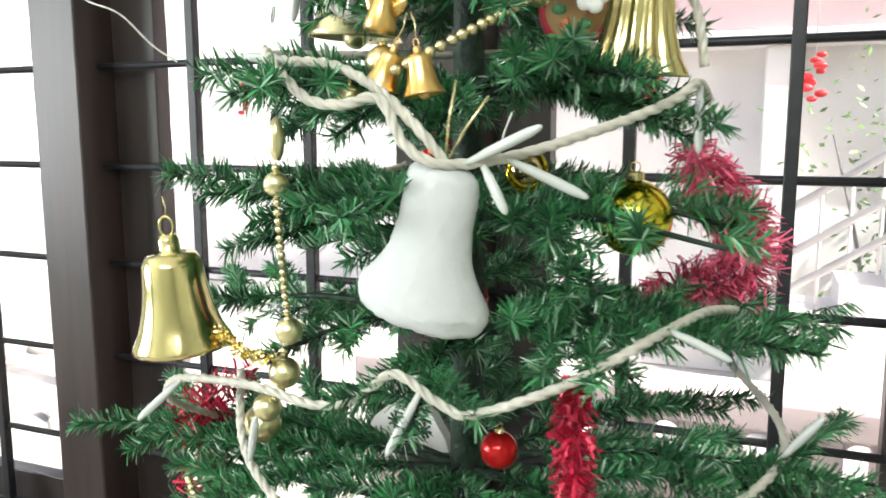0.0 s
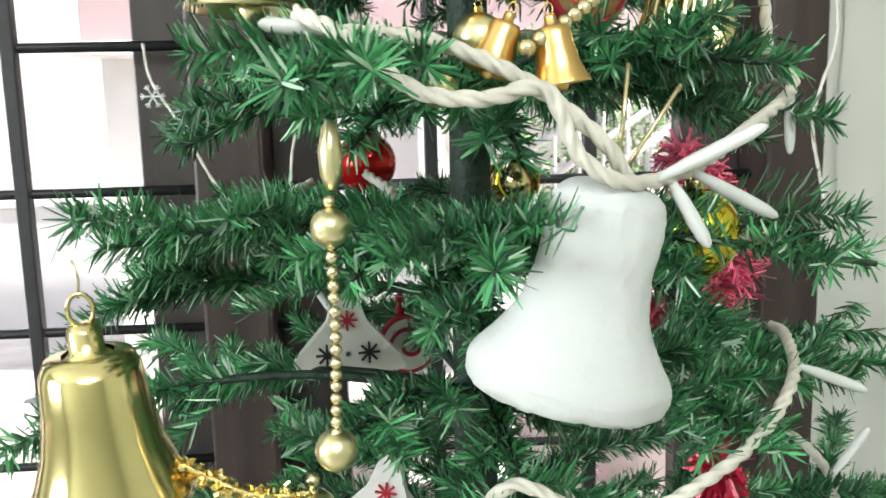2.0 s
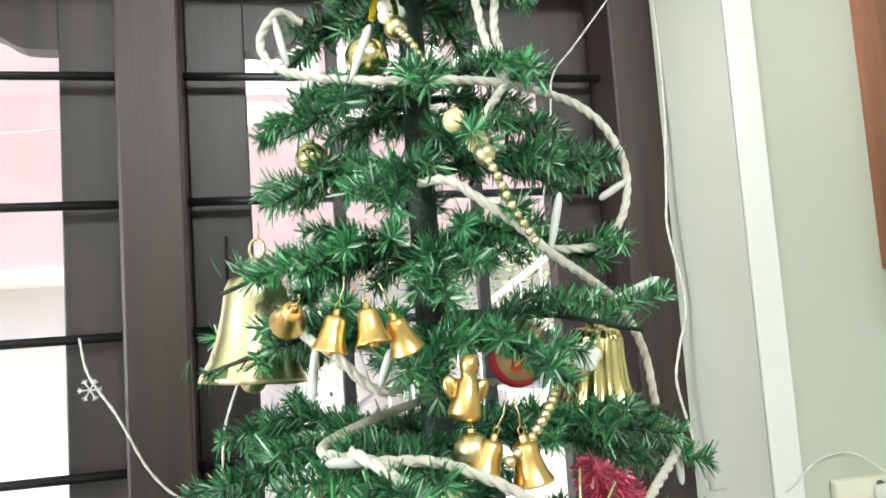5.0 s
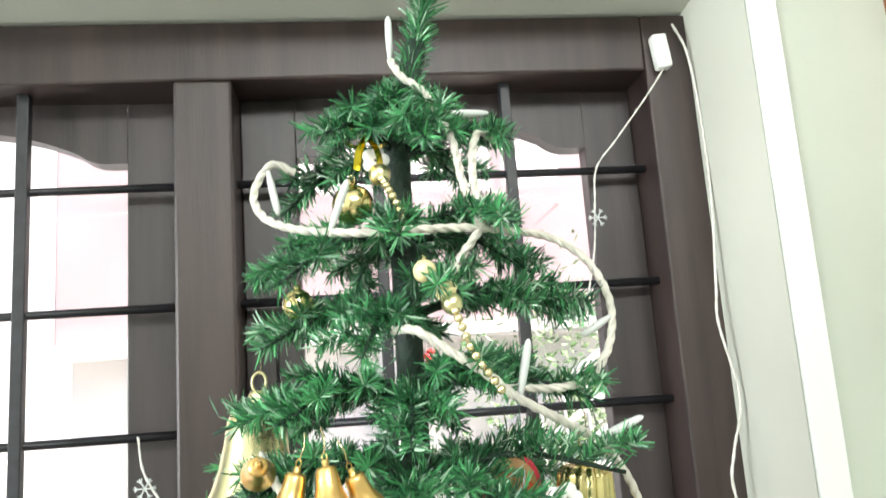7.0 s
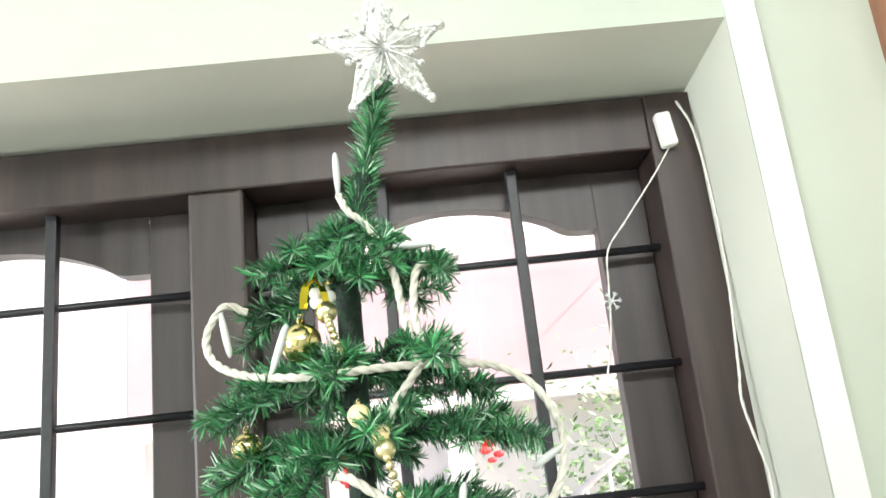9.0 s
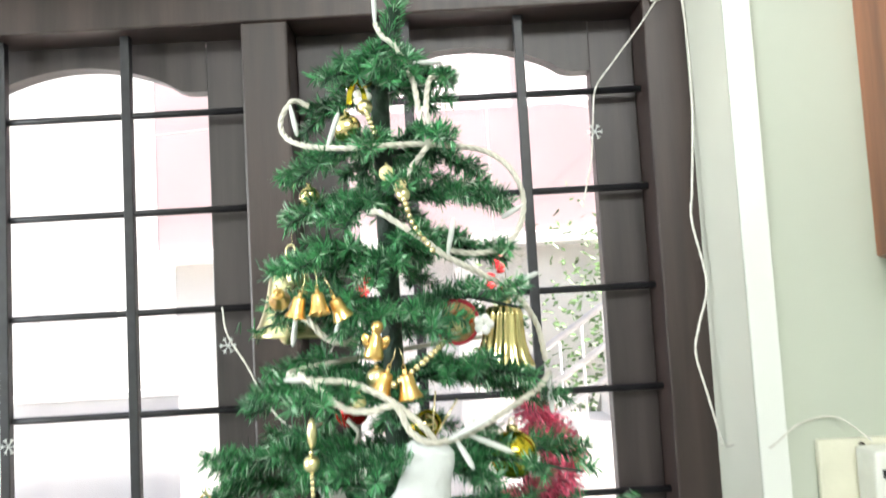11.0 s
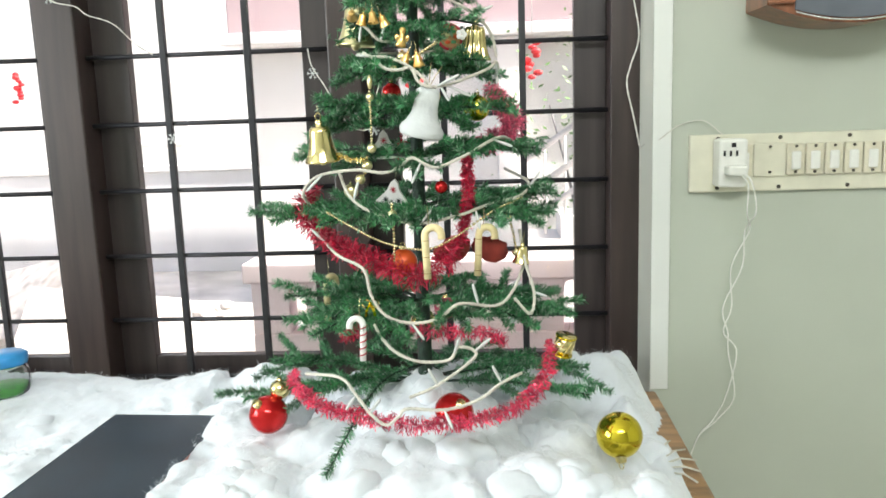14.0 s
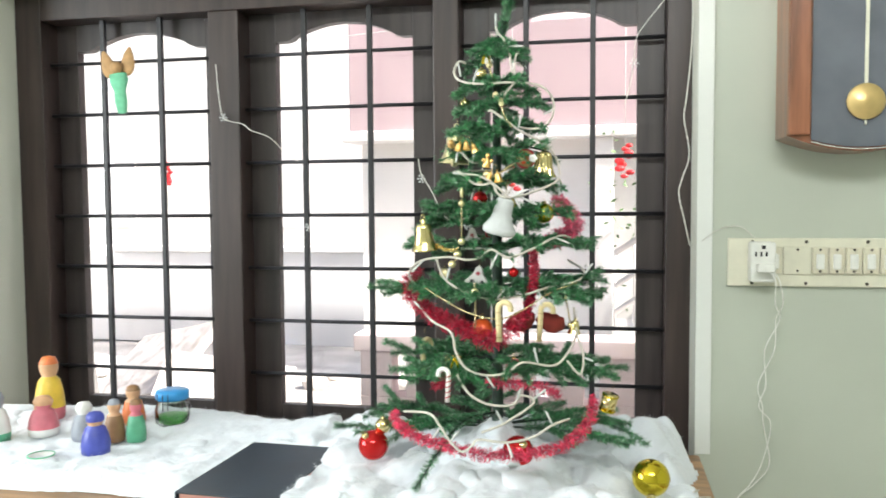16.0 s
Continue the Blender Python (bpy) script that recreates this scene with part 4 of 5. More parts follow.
def cane(at, h, material, label, turn, striped=False):
    e = thing("candy_cane", at, label, "ornament", "candy canes on the tree", turn=turn)
    r = h * 0.074
    w = h * 0.16
    pts = [Vector((0, 0, -h)), Vector((0, 0, -h * 0.6)), Vector((0, 0, -w))] + [Vector((w - w * math.cos(a), 0, -w + w * math.sin(a))) for a in np.linspace(0.4, 3.3, 9)] + [Vector((2 * w, 0, -w * 1.5))]
    bm = bmesh.new()
    tube(bm, pts, r, 12)
    part("stick", bm, material, e, "", True)
    for k in range(5):
        z = -h * (0.25 + 0.16 * k)
        g = bmesh.new()
        if striped:
            tube(g, [Vector((r * 1.04 * math.cos(a), r * 1.04 * math.sin(a), z + a * r * 0.35)) for a in np.linspace(0, 6.3, 16)], r * 0.22, 5)
            part("stripe", g, "card_red", e, "red stripe")
        elif k % 2 == 0:
            tube(g, [Vector((r * 1.0 * math.cos(a), r * 1.0 * math.sin(a), z)) for a in np.linspace(-2.8, -0.4, 8)], r * 0.10, 5)
            part("band", g, "cane_mark", e, "thin brown band")
    string_to(e, (w * 0.5, 0, 0), 0.03)
    return e


cane((-0.048, 0.284, 1.071), 0.072, "cane", "cream candy cane with faint brown bands", (0, -2, 0))
cane((0.026, 0.340, 1.063), 0.072, "cane", "cream candy cane with faint brown bands", (0, 3, 0))
cane((-0.229, 0.457, 0.968), 0.075, "cane", "cream candy cane with faint brown bands", (0, 0, 60))
cane((-0.134, 0.254, 0.951), 0.060, "card", "white candy cane with red stripes", (0, -3, 180), True)

# white paper tree with printed snowflakes
pc = thing("paper_tree", (-0.128, 0.482, 1.203), "white card tree ornament with black snowflakes", "ornament", turn=(0, 0, 8))
pb = bmesh.new()
shape = [(0, 0), (0.006, -0.006), (0.010, -0.018), (0.026, -0.036), (0.029, -0.043), (0.020, -0.046), (0, -0.047), (-0.020, -0.046), (-0.029, -0.043), (-0.026, -0.036), (-0.010, -0.018), (-0.006, -0.006)]
rows = [[pb.verts.new((x, y, z)) for x, z in shape] for y in (-0.004, 0.004)]
pb.faces.new(rows[0][::-1]), pb.faces.new(rows[1])
for i in range(len(shape)):
    j = (i + 1) % len(shape)
    pb.faces.new((rows[0][i], rows[0][j], rows[1][j], rows[1][i]))
part("card", pb, "card", pc)
for x, z, s, mm in ((0, -0.017, 0.0052, "card_red"), (-0.0105, -0.034, 0.0055, "card_ink"), (0.0105, -0.034, 0.0055, "card_ink"), (0.0, -0.034, 0.0016, "card_ink")):
    f = bmesh.new()
    for k in range(4):
        t = bmesh.new()
        add_box(t, (-s, -0.0003, -s * 0.11), (s, 0.0003, s * 0.11))
        join(f, t, pose(x, -0.0045, z, 0, 45 * k, 0))
    part("snowflake", f, mm, pc, "printed snowflake")
string_to(pc, (0, 0, 0), 0.02)
pc2 = copy_thing(pc, pose(-0.108, 0.451, 1.126, 0, 8, -6))
pc2["label"] = "white card tree ornament half hidden by needles"

# white disc with a red spiral
sw = thing("spiral_disc", (-0.097, 0.500, 1.167), "white round ornament with a red spiral and rim", "ornament", turn=(0, 0, 10))
sd = lathe([(1e-4, -0.003), (0.0135, -0.003), (0.0145, 0), (0.0135, 0.003), (1e-4, 0.003)], 26)
sd.transform(pose(0, 0, 0, 90, 0, 0))
part("disc", sd, "card", sw)
t = bmesh.new()
tube(t, [Vector((0.0148 * math.cos(a), 0, 0.0148 * math.sin(a))) for a in np.linspace(0, 2 * math.pi, 28)], 0.0019, 7)
part("rim", t, "card_red", sw, "red rim")
t = bmesh.new()
tube(t, [Vector((0.0011 * a * math.cos(a), -0.0036, 0.0011 * a * math.sin(a))) for a in np.linspace(0.8, 9.4, 40)], 0.0011, 6)
part("spiral", t, "card_red", sw, "raised red spiral")
for k in range(3):
    g = sphere(0.0028, 10, 7)
    g.transform(Matrix.Translation((-0.004, 0, 0.0185 + 0.0062 * k)))
    part("bead", g, "card_red", sw, "red bead")

# small gold drum deep in the branches
td = thing("toy_drum", (-0.046, 0.470, 1.252), "tiny gold toy drum deep in the branches", "ornament", turn=(75, 0, 20))
part("shell", lathe([(1e-4, -0.008), (0.0105, -0.008), (0.0105, 0.008), (1e-4, 0.008)], 24), "gold", td)
for z in (-0.007, 0.007):
    t = bmesh.new()
    tube(t, [Vector((0.0108 * math.cos(a), 0.0108 * math.sin(a), z)) for a in np.linspace(0, 2 * math.pi, 22)], 0.0014, 6)
    part("hoop", t, "gold_yellow", td)

# painted disc with a red rim
dk = thing("painted_disc", (-0.014, 0.450, 1.362), "dark painted round ornament with a red rim", "ornament", turn=(0, 0, 12))
db = lathe([(1e-4, -0.004), (0.016, -0.004), (0.0172, 0), (0.016, 0.004), (1e-4, 0.004)], 28)
db.transform(pose(0, 0, -0.022, 90, 0, 0))
part("disc", db, "felt_tan", dk)
dr = bmesh.new()
tube(dr, [Vector((0.0175 * math.cos(a), 0, -0.022 + 0.0175 * math.sin(a))) for a in np.linspace(0, 2 * math.pi, 30)], 0.0028, 8)
part("rim", dr, "card_red", dk, "red rim")
for k in range(6):
    t = bmesh.new()
    a = k * 1.05
    c = Vector((0.009 * math.cos(a), -0.0045, -0.022 + 0.009 * math.sin(a)))
    bmesh.ops.create_uvsphere(t, u_segments=8, v_segments=6, radius=0.0028)
    t.transform(Matrix.Translation(c) @ Matrix.Diagonal((1.5, 0.3, 1, 1)))
    part("leaf_mark", t, "needle" if k % 2 else "orange_ball", dk)
string_to(dk, (0, 0, 0), 0.02)

# small gilt cherub-like charm, kept as a plain shape
ch = lathe([(1e-4, 0.026), (0.0045, 0.0245), (0.0058, 0.020), (0.0045, 0.0155), (0.0035, 0.0135), (0.0065, 0.010), (0.0075, 0.002), (0.0095, -0.006), (0.0085, -0.010), (1e-4, -0.010)], 20)
for s in (-1, 1):
    t = bmesh.new()
    bmesh.ops.create_uvsphere(t, u_segments=10, v_segments=8, radius=0.007)
    join(ch, t, pose(s * 0.008, 0.003, 0.006, 0, s * 30, 0) @ Matrix.Diagonal((0.7, 0.3, 1.1, 1)))
charm = tagged(part("gilt_charm", ch, "gold_orange", smooth=True), "small copper-gold winged charm on the tree", "ornament")
charm.matrix_world = pose(-0.076, 0.339, 1.326, 0, 10, 0) @ Matrix.Diagonal((0.78, 0.78, 0.78, 1))

# toy drum
dm = thing("toy_drum", (0.151, 0.399, 0.867), "small gold toy drum hanging from a lower branch", "ornament", turn=(8, 14, 0))
part("shell", lathe([(1e-4, -0.017), (0.0145, -0.017), (0.0145, 0.017), (1e-4, 0.017)], 28), "gold", dm)
for z in (-0.015, 0.015):
    t = bmesh.new()
    tube(t, [Vector((0.0152 * math.cos(a), 0.0152 * math.sin(a), z)) for a in np.linspace(0, 2 * math.pi, 26)], 0.0018, 6)
    part("hoop", t, "gold_yellow", dm)
for k in range(8):
    a, b = k * math.pi / 4, (k + 0.5) * math.pi / 4
    t = bmesh.new()
    tube(t, [Vector((0.0152 * math.cos(a), 0.0152 * math.sin(a), -0.014)), Vector((0.0158 * math.cos(b), 0.0158 * math.sin(b), 0)), Vector((0.0152 * math.cos(a + 0.785), 0.0152 * math.sin(a + 0.785), 0.014))], 0.0006, 4)
    part("lacing", t, "gold_pale", dm)
string_to(dm, (0, 0, 0.017), 0.025)

# red cloth stocking-like bow behind the canes
bw = bmesh.new()
for s in (-1, 1):
    t = bmesh.new()
    bmesh.ops.create_icosphere(t, subdivisions=3, radius=0.03)
    for v in t.verts:
        v.co *= 1 + 0.3 * noise.noise(v.co * 60)
    join(bw, t, pose(s * 0.03, 0, 0.004, 0, s * 20, 0) @ Matrix.Diagonal((1.0, 0.4, 0.6, 1)))
bow = tagged(part("cloth_bow", bw, "red_cloth", smooth=True), "dark red cloth bow among the lower branches", "bow")
bow.matrix_world = pose(0.014, 0.384, 1.019, 0, 5, 20)

# silver star on the tip
st = thing("tree_star", axis(1.692) + Vector((0.0, -0.008, 0)), "glittering silver star tree topper with beaded points", "star", turn=(6, 0, 10))
for k in range(5):
    a = math.pi / 2 + k * 2 * math.pi / 5 + 0.12
    t = bmesh.new()
    c = [(0, -0.008, 0), (0, 0.008, 0)]
    tip = Vector((0.044 * math.cos(a), 0, 0.044 * math.sin(a)))
    for s in (-1, 1):
        b = Vector((0.017 * math.cos(a + s * 0.63), 0, 0.017 * math.sin(a + s * 0.63)))
        tube(t, [b, tip], 0.0016, 6)
        for u in np.linspace(0.1, 0.95, 8):
            q = bmesh.new()
            bmesh.ops.create_icosphere(q, subdivisions=1, radius=0.0023)
            join(t, q, Matrix.Translation(b.lerp(tip, u)))
        for y in (-0.006, 0.006):
            f = [t.verts.new(p) for p in (Vector((0, y, 0)), b, tip)]
            t.faces.new(f)
    q = bmesh.new()
    bmesh.ops.create_icosphere(q, subdivisions=2, radius=0.0036)
    join(t, q, Matrix.Translation(tip))
    part("point", t, "silver", st, "beaded silver point")
for k in range(14):
    a = k * 2 * math.pi / 14
    t = bmesh.new()
    q = Vector((0.026 * math.cos(a), -0.008, 0.026 * math.sin(a)))
    tube(t, [Vector((0, -0.006, 0)), q], 0.0009, 5)
    s = bmesh.new()
    bmesh.ops.create_icosphere(s, subdivisions=1, radius=0.0026)
    join(t, s, Matrix.Translation(q))
    part("ray", t, "silver", st)

# gold ribbon bows
for bx, by, bz, sc in ((-0.087, 0.415, 1.545, 1.0), (-0.182, 0.400, 0.928, 0.9), (-0.126, 0.271, 0.968, 0.9)):
    bo = thing("ribbon_bow", (bx, by, bz), "small gold ribbon bow tied to a branch", "bow", "gold ribbon bows")
    for s in (-1, 1):
        t = bmesh.new()
        loop = [Vector((s * 0.011 * sc * (0.5 - 0.5 * math.cos(a)) * 1.2, 0, 0.006 * sc * math.sin(a))) for a in np.linspace(0, 2 * math.pi, 18)]
        for a, b in zip(loop, loop[1:]):
            w = Vector((0, 0.0035 * sc, 0))
            t.faces.new([t.verts.new(p) for p in (a - w, b - w, b + w, a + w)])
        part("loop", t, "gold_yellow", bo, "", True)
        t = bmesh.new()
        tail = glide([(0, -0.001, 0), (s * 0.005 * sc, -0.003, -0.009 * sc), (s * 0.007 * sc, -0.001, -0.020 * sc)], 8)
        for a, b in zip(tail, tail[1:]):
            w = Vector((0.002 * sc, 0.0015 * sc, 0))
            t.faces.new([t.verts.new(p) for p in (a - w, b - w, b + w, a + w)])
        part("tail", t, "gold_yellow", bo)
    part("knot", sphere(0.0026 * sc, 10, 8), "gold_yellow", bo)

# white flowers near the top
for x, y, z in ((-0.083, 0.418, 1.531), (0.006, 0.398, 1.338)):
    f = bmesh.new()
    for k in range(5):
        t = bmesh.new()
        bmesh.ops.create_uvsphere(t, u_segments=10, v_segments=6, radius=0.004)
        a = k * 1.257
        join(f, t, pose(0.0045 * math.cos(a), -0.002, 0.0045 * math.sin(a)) @ Matrix.Diagonal((1, 0.5, 1, 1)))
    o = tagged(part("satin_flower", f, "card", smooth=True), "small white satin flower on the tree", "ornament", "satin flowers")
    o.location = (x, y, z)

# ---- things on the table ----
bk = thing("book", (0, 0, 0), "thick black clothbound book with red-edged pages", "book")
x0, y0, x1, y1 = BOOK
cx, cy = (x0 + x1) / 2, (y0 + y1) / 2
bk.matrix_world = pose(cx, cy, TZ, 0, 0, -2)
hx, hy = (x1 - x0) / 2, (y1 - y0) / 2
part("page_block", box((-hx + 0.004, -hy + 0.004, 0.003), (hx - 0.004, hy - 0.004, 0.034), 0.002), "book_page", bk, "red-edged page block")
part("cover", box((-hx, -hy, 0.034), (hx, hy, 0.0375), 0.0012), "book_cover", bk)
part("back_cover", box((-hx, -hy, 0.0), (hx, hy, 0.003), 0.0012), "book_cover", bk)
part("spine", box((-hx - 0.003, -hy, 0.0), (-hx, hy, 0.0375), 0.001), "book_cover", bk)

jar = thing("sweet_jar", (-0.905, 0.62, TZ + 0.035), "clear jar with a blue lid and green sweets", "jar")
part("glass", lathe([(1e-4, 0), (0.036, 0.001), (0.042, 0.008), (0.043, 0.05), (0.036, 0.066), (0.034, 0.074), (0.032, 0.074), (0.034, 0.064), (0.040, 0.048), (0.039, 0.01), (1e-4, 0.004)], 8), "glass", jar)
part("lid", lathe([(0.036, 0.070), (0.040, 0.071), (0.041, 0.088), (0.036, 0.093), (1e-4, 0.093)], 28, 14, 0.05), "lid_blue", jar, "blue screw lid")
part("sweets", lathe([(1e-4, 0.006), (0.036, 0.010), (0.037, 0.028), (0.03, 0.031), (1e-4, 0.030)], 20), "jelly", jar, "green sweets")
for k in range(3):
    t = bmesh.new()
    tube(t, [Vector((-0.014 + 0.014 * k, -0.044, 0.09)), Vector((-0.014 + 0.014 * k, -0.0455, 0.05))], 0.0011, 5)
    part("clip", t, "black", jar)


def figurine(at, prof, bands, label, turn=0):
    """A small toy kept as one plain turned shape with painted bands."""
    bm = lathe(prof, 18)
    for f in bm.faces:
        z = f.calc_center_median().z
        f.material_index = sum(z > b for b, _ in bands[1:])
    o = part("toy_figure", bm, [m for _, m in bands])
    tagged(o, label, "toy", "toy figures on the cotton")
    o.matrix_world = pose(*at, 0, 0, turn)
    return o


BODY = [(1e-4, 0), (0.030, 0.001), (0.032, 0.02), (0.028, 0.045), (0.022, 0.062), (0.014, 0.068), (0.019, 0.078), (0.020, 0.088), (0.014, 0.098), (1e-4, 0.101)]


def scaled(prof, sr, sz):
    return [(r * sr, z * sz) for r, z in prof]


figurine((-1.235, 0.60, TZ + 0.045), scaled(BODY, 1.15, 1.6), [(0, "toy_pink"), (0.045, "toy_yellow"), (0.105, "toy_skin"), (0.138, "toy_orange")], "plain toy figure in yellow with an orange hat")
figurine((-1.175, 0.50, TZ + 0.035), scaled(BODY, 1.1, 0.95), [(0, "card"), (0.02, "toy_pink"), (0.07, "toy_skin")], "plain toy figure in faded pink")
figurine((-0.975, 0.415, TZ + 0.028), scaled(BODY, 1.0, 0.95), [(0, "toy_blue"), (0.064, "toy_skin"), (0.078, "toy_blue")], "plain toy figure in a blue robe")
figurine((-0.985, 0.50, TZ + 0.03), scaled(BODY, 0.75, 1.0), [(0, "toy_brown"), (0.064, "toy_skin"), (0.085, "toy_grey")], "plain toy figure in brown")
figurine((-0.935, 0.51, TZ + 0.03), scaled(BODY, 0.72, 1.0), [(0, "toy_green"), (0.064, "toy_pink"), (0.085, "toy_brown")], "plain toy figure in pale green")
figurine((-1.065, 0.50, TZ + 0.03), scaled(BODY, 0.95, 0.9), [(0, "toy_grey"), (0.06, "card")], "plain grey and white toy figure")
figurine((-1.255, 0.44, TZ + 0.03), scaled(BODY, 1.0, 1.2), [(0, "toy_green"), (0.03, "card"), (0.08, "toy_grey")], "plain grey and white toy figure")
figurine((-1.00, 0.60, TZ + 0.035), scaled(BODY, 0.9, 1.05), [(0, "toy_orange"), (0.066, "toy_skin"), (0.09, "toy_brown")], "plain toy figure in orange brown")
t = thing("tea_light", (-1.06, 0.345, TZ + 0.028), "small white dish with a green rim", "dish")
part("dish", lathe([(1e-4, 0), (0.02, 0.001), (0.028, 0.012), (0.026, 0.013), (0.018, 0.004), (1e-4, 0.004)], 24), "card", t)
part("rim", lathe([(0.0262, 0.012), (0.0285, 0.012), (0.0285, 0.0145), (0.0262, 0.0145)], 24), "felt_green", t)

# loose light tips at the table edge
for k in range(5):
    b = bmesh.new()
    a = k * 0.5 - 0.9
    tube(b, [Vector((0, 0, 0)), Vector((0.02 * math.cos(a), 0.02 * math.sin(a), 0.006)), Vector((0.045 * math.cos(a), 0.045 * math.sin(a), 0.002))], 0.0016, 6)
    o = tagged(part("loose_cord_end", b, "rope"), "loose white cord end lying at the table edge", "cord", "loose cord ends")
    o.location = (0.312 - 0.002 * k, 0.36 + 0.012 * k, TZ + 0.004 + 0.003 * k)

# ---- on the wall ----
BY = WY0
sb = thing("switch_board", (0.414, BY, 1.062), "cream wall switchboard with a row of rocker switches", "switchboard")
part("plate", box((0, -0.012, 0), (0.62, 0, 0.108), 0.003), "plate", sb)
for i, x in enumerate((0.052, 0.165, 0.290, 0.41, 0.53)):
    for z in (0.100, 0.008):
        part("screw", lathe([(0.0, 0.0), (0.0035, 0.0005), (0.0038, 0.002), (0.0038, 0.004)], 12), "screw", sb).matrix_local = pose(x, -0.0145, z, -90, 0, 0)
for k, x in enumerate([0.098] + [0.192 + 0.0345 * i for i in range(9)]):
    sw = part("switch_body", box((x - 0.0155, -0.020, 0.030), (x + 0.0155, -0.0125, 0.088), 0.002), "switch", sb)
    t = bmesh.new()
    add_box(t, (x - 0.0085, -0.026, 0.040), (x + 0.0085, -0.019, 0.074), 0.003)
    part("rocker", t, "plastic", sw)
    for z in (0.0355, 0.083):
        s = lathe([(1e-4, 0.0), (0.0028, 0.0003), (0.0028, 0.002)], 10)
        s.transform(pose(x, -0.0206, z, 90, 0, 0))
        part("small_screw", s, "screw", sw)
part("blank_plate", box((0.117, -0.016, 0.028), (0.174, -0.0125, 0.090), 0.001), "plate", sb)
for z in (0.036, 0.083):
    s = lathe([(1e-4, 0.0), (0.0028, 0.0003), (0.0028, 0.002)], 10)
    s.transform(pose(0.146, -0.0172, z, 90, 0, 0))
    part("small_screw", s, "screw", sb)
ad = thing("travel_adaptor", (0.482, BY - 0.0125, 1.120), "white plastic plug adaptor in the wall socket", "adaptor")
part("body", box((-0.026, -0.045, -0.045), (0.026, 0, 0.043), 0.005), "plastic", ad)
for a in range(3):
    s = box((-0.006 + 0.011 * (a - 1) - 0.001, -0.0462, 0.012), (-0.006 + 0.011 * (a - 1) + 0.003, -0.0452, 0.022))
    part("socket_slot", s, "black", ad)
part("socket_slot", box((-0.004, -0.0462, 0.028), (0.004, -0.0452, 0.036)), "black", ad)
pg = thing("plug", (0.484, BY - 0.062, 1.110), "white two-pin plug with twin leads", "plug")
b = bmesh.new()
add_box(b, (-0.018, -0.022, -0.012), (0.018, 0.008, 0.006), 0.004)
part("body", b, "plastic", pg)
for dx in (-0.004, 0.004):
    w = bmesh.new()
    pts = [(0.008 + dx, -0.02, -0.006), (0.022 + dx, -0.022, -0.03), (0.028 + dx * 2, -0.012, -0.08), (0.034 - dx, 0.03, -0.12), (0.020 + dx * 2.5, 0.04, -0.19), (0.006 - dx * 2, 0.045, -0.27), (0.004 + dx, 0.045, -0.32),
           (0.018 - dx * 2, 0.045, -0.36), (0.016 + dx * 2, 0.045, -0.45), (-0.012 + dx, 0.045, -0.50), (-0.05, 0.045, -0.55), (-0.08 + dx, 0.045, -0.70), (-0.09, 0.046, -1.02)]
    tube(w, glide(pts, 90), 0.0015, 6)
    part("lead", w, "plastic", pg, "thin clear twin lead")

ck = thing("pendulum_clock", (0.660, BY, 1.354), "brown wooden wall clock with a brass pendulum behind glass", "clock")
CW, CH, CD = 0.147, 0.62, 0.130


def clock_side(x):
    """Lower edge of the case, bowed downwards in the middle."""
    return 0.034 * (abs(x) / CW) ** 2


def clock_slab(half, ya, yb, z_off, top):
    bm = bmesh.new()
    n = 24
    rows = []
    for y in (ya, yb):
        rows.append(([bm.verts.new((-half + 2 * half * i / n, y, clock_side(-half + 2 * half * i / n) + z_off)) for i in range(n + 1)],
                     [bm.verts.new((-half + 2 * half * i / n, y, top)) for i in range(n + 1)]))
    (a0, a1), (b0, b1) = rows
    for i in range(n):
        bm.faces.new((a0[i], a0[i + 1], a1[i + 1], a1[i]))
        bm.faces.new((b0[i + 1], b0[i], b1[i], b1[i + 1]))
        bm.faces.new((b0[i], b0[i + 1], a0[i + 1], a0[i]))
        bm.faces.new((a1[i], a1[i + 1], b1[i + 1], b1[i]))
    bm.faces.new((a0[0], a1[0], b1[0], b0[0])), bm.faces.new((a0[n], b0[n], b1[n], a1[n]))
    return bm


part("case", clock_slab(CW, -CD + 0.012, 0, 0.0, CH), "clock_wood", ck)
part("glass_front", clock_slab(CW - 0.045, -CD + 0.006, -CD + 0.0118, 0.008, CH - 0.03), "clock_back", ck, "dark glazed front")
for s in (-1, 1):
    part("side_strip", box((s * (CW - 0.022) - 0.0215, -CD, clock_side(CW) + 0.0), (s * (CW - 0.022) + 0.0215, -CD + 0.0119, CH), 0.004), "clock_wood", ck)
tm = bmesh.new()
tube(tm, [Vector((x, -CD + 0.004, clock_side(x) + 0.004)) for x in np.linspace(-CW + 0.045, CW - 0.045, 20)], 0.0016, 6)
part("trim_line", tm, "silver", ck, "bright curved trim")
pd = lathe([(1e-4, 0.004), (0.035, 0.003), (0.037, 0.0), (0.035, -0.003), (1e-4, -0.004)], 40)
pd.transform(pose(0.0, -CD + 0.001, 0.099, 90, 0, 0))
part("pendulum_disc", pd, "brass", ck, "brass pendulum disc")
pr = bmesh.new()
add_box(pr, (-0.0035, -CD + 0.002, 0.13), (0.0035, -CD + 0.004, 0.40), 0.0005)
tube(pr, [Vector((0.0, -CD + 0.002, 0.062)), Vector((0.0, -CD + 0.002, 0.052))], 0.002, 6)
part("pendulum_rod", pr, "plate", ck, "pale pendulum rod")


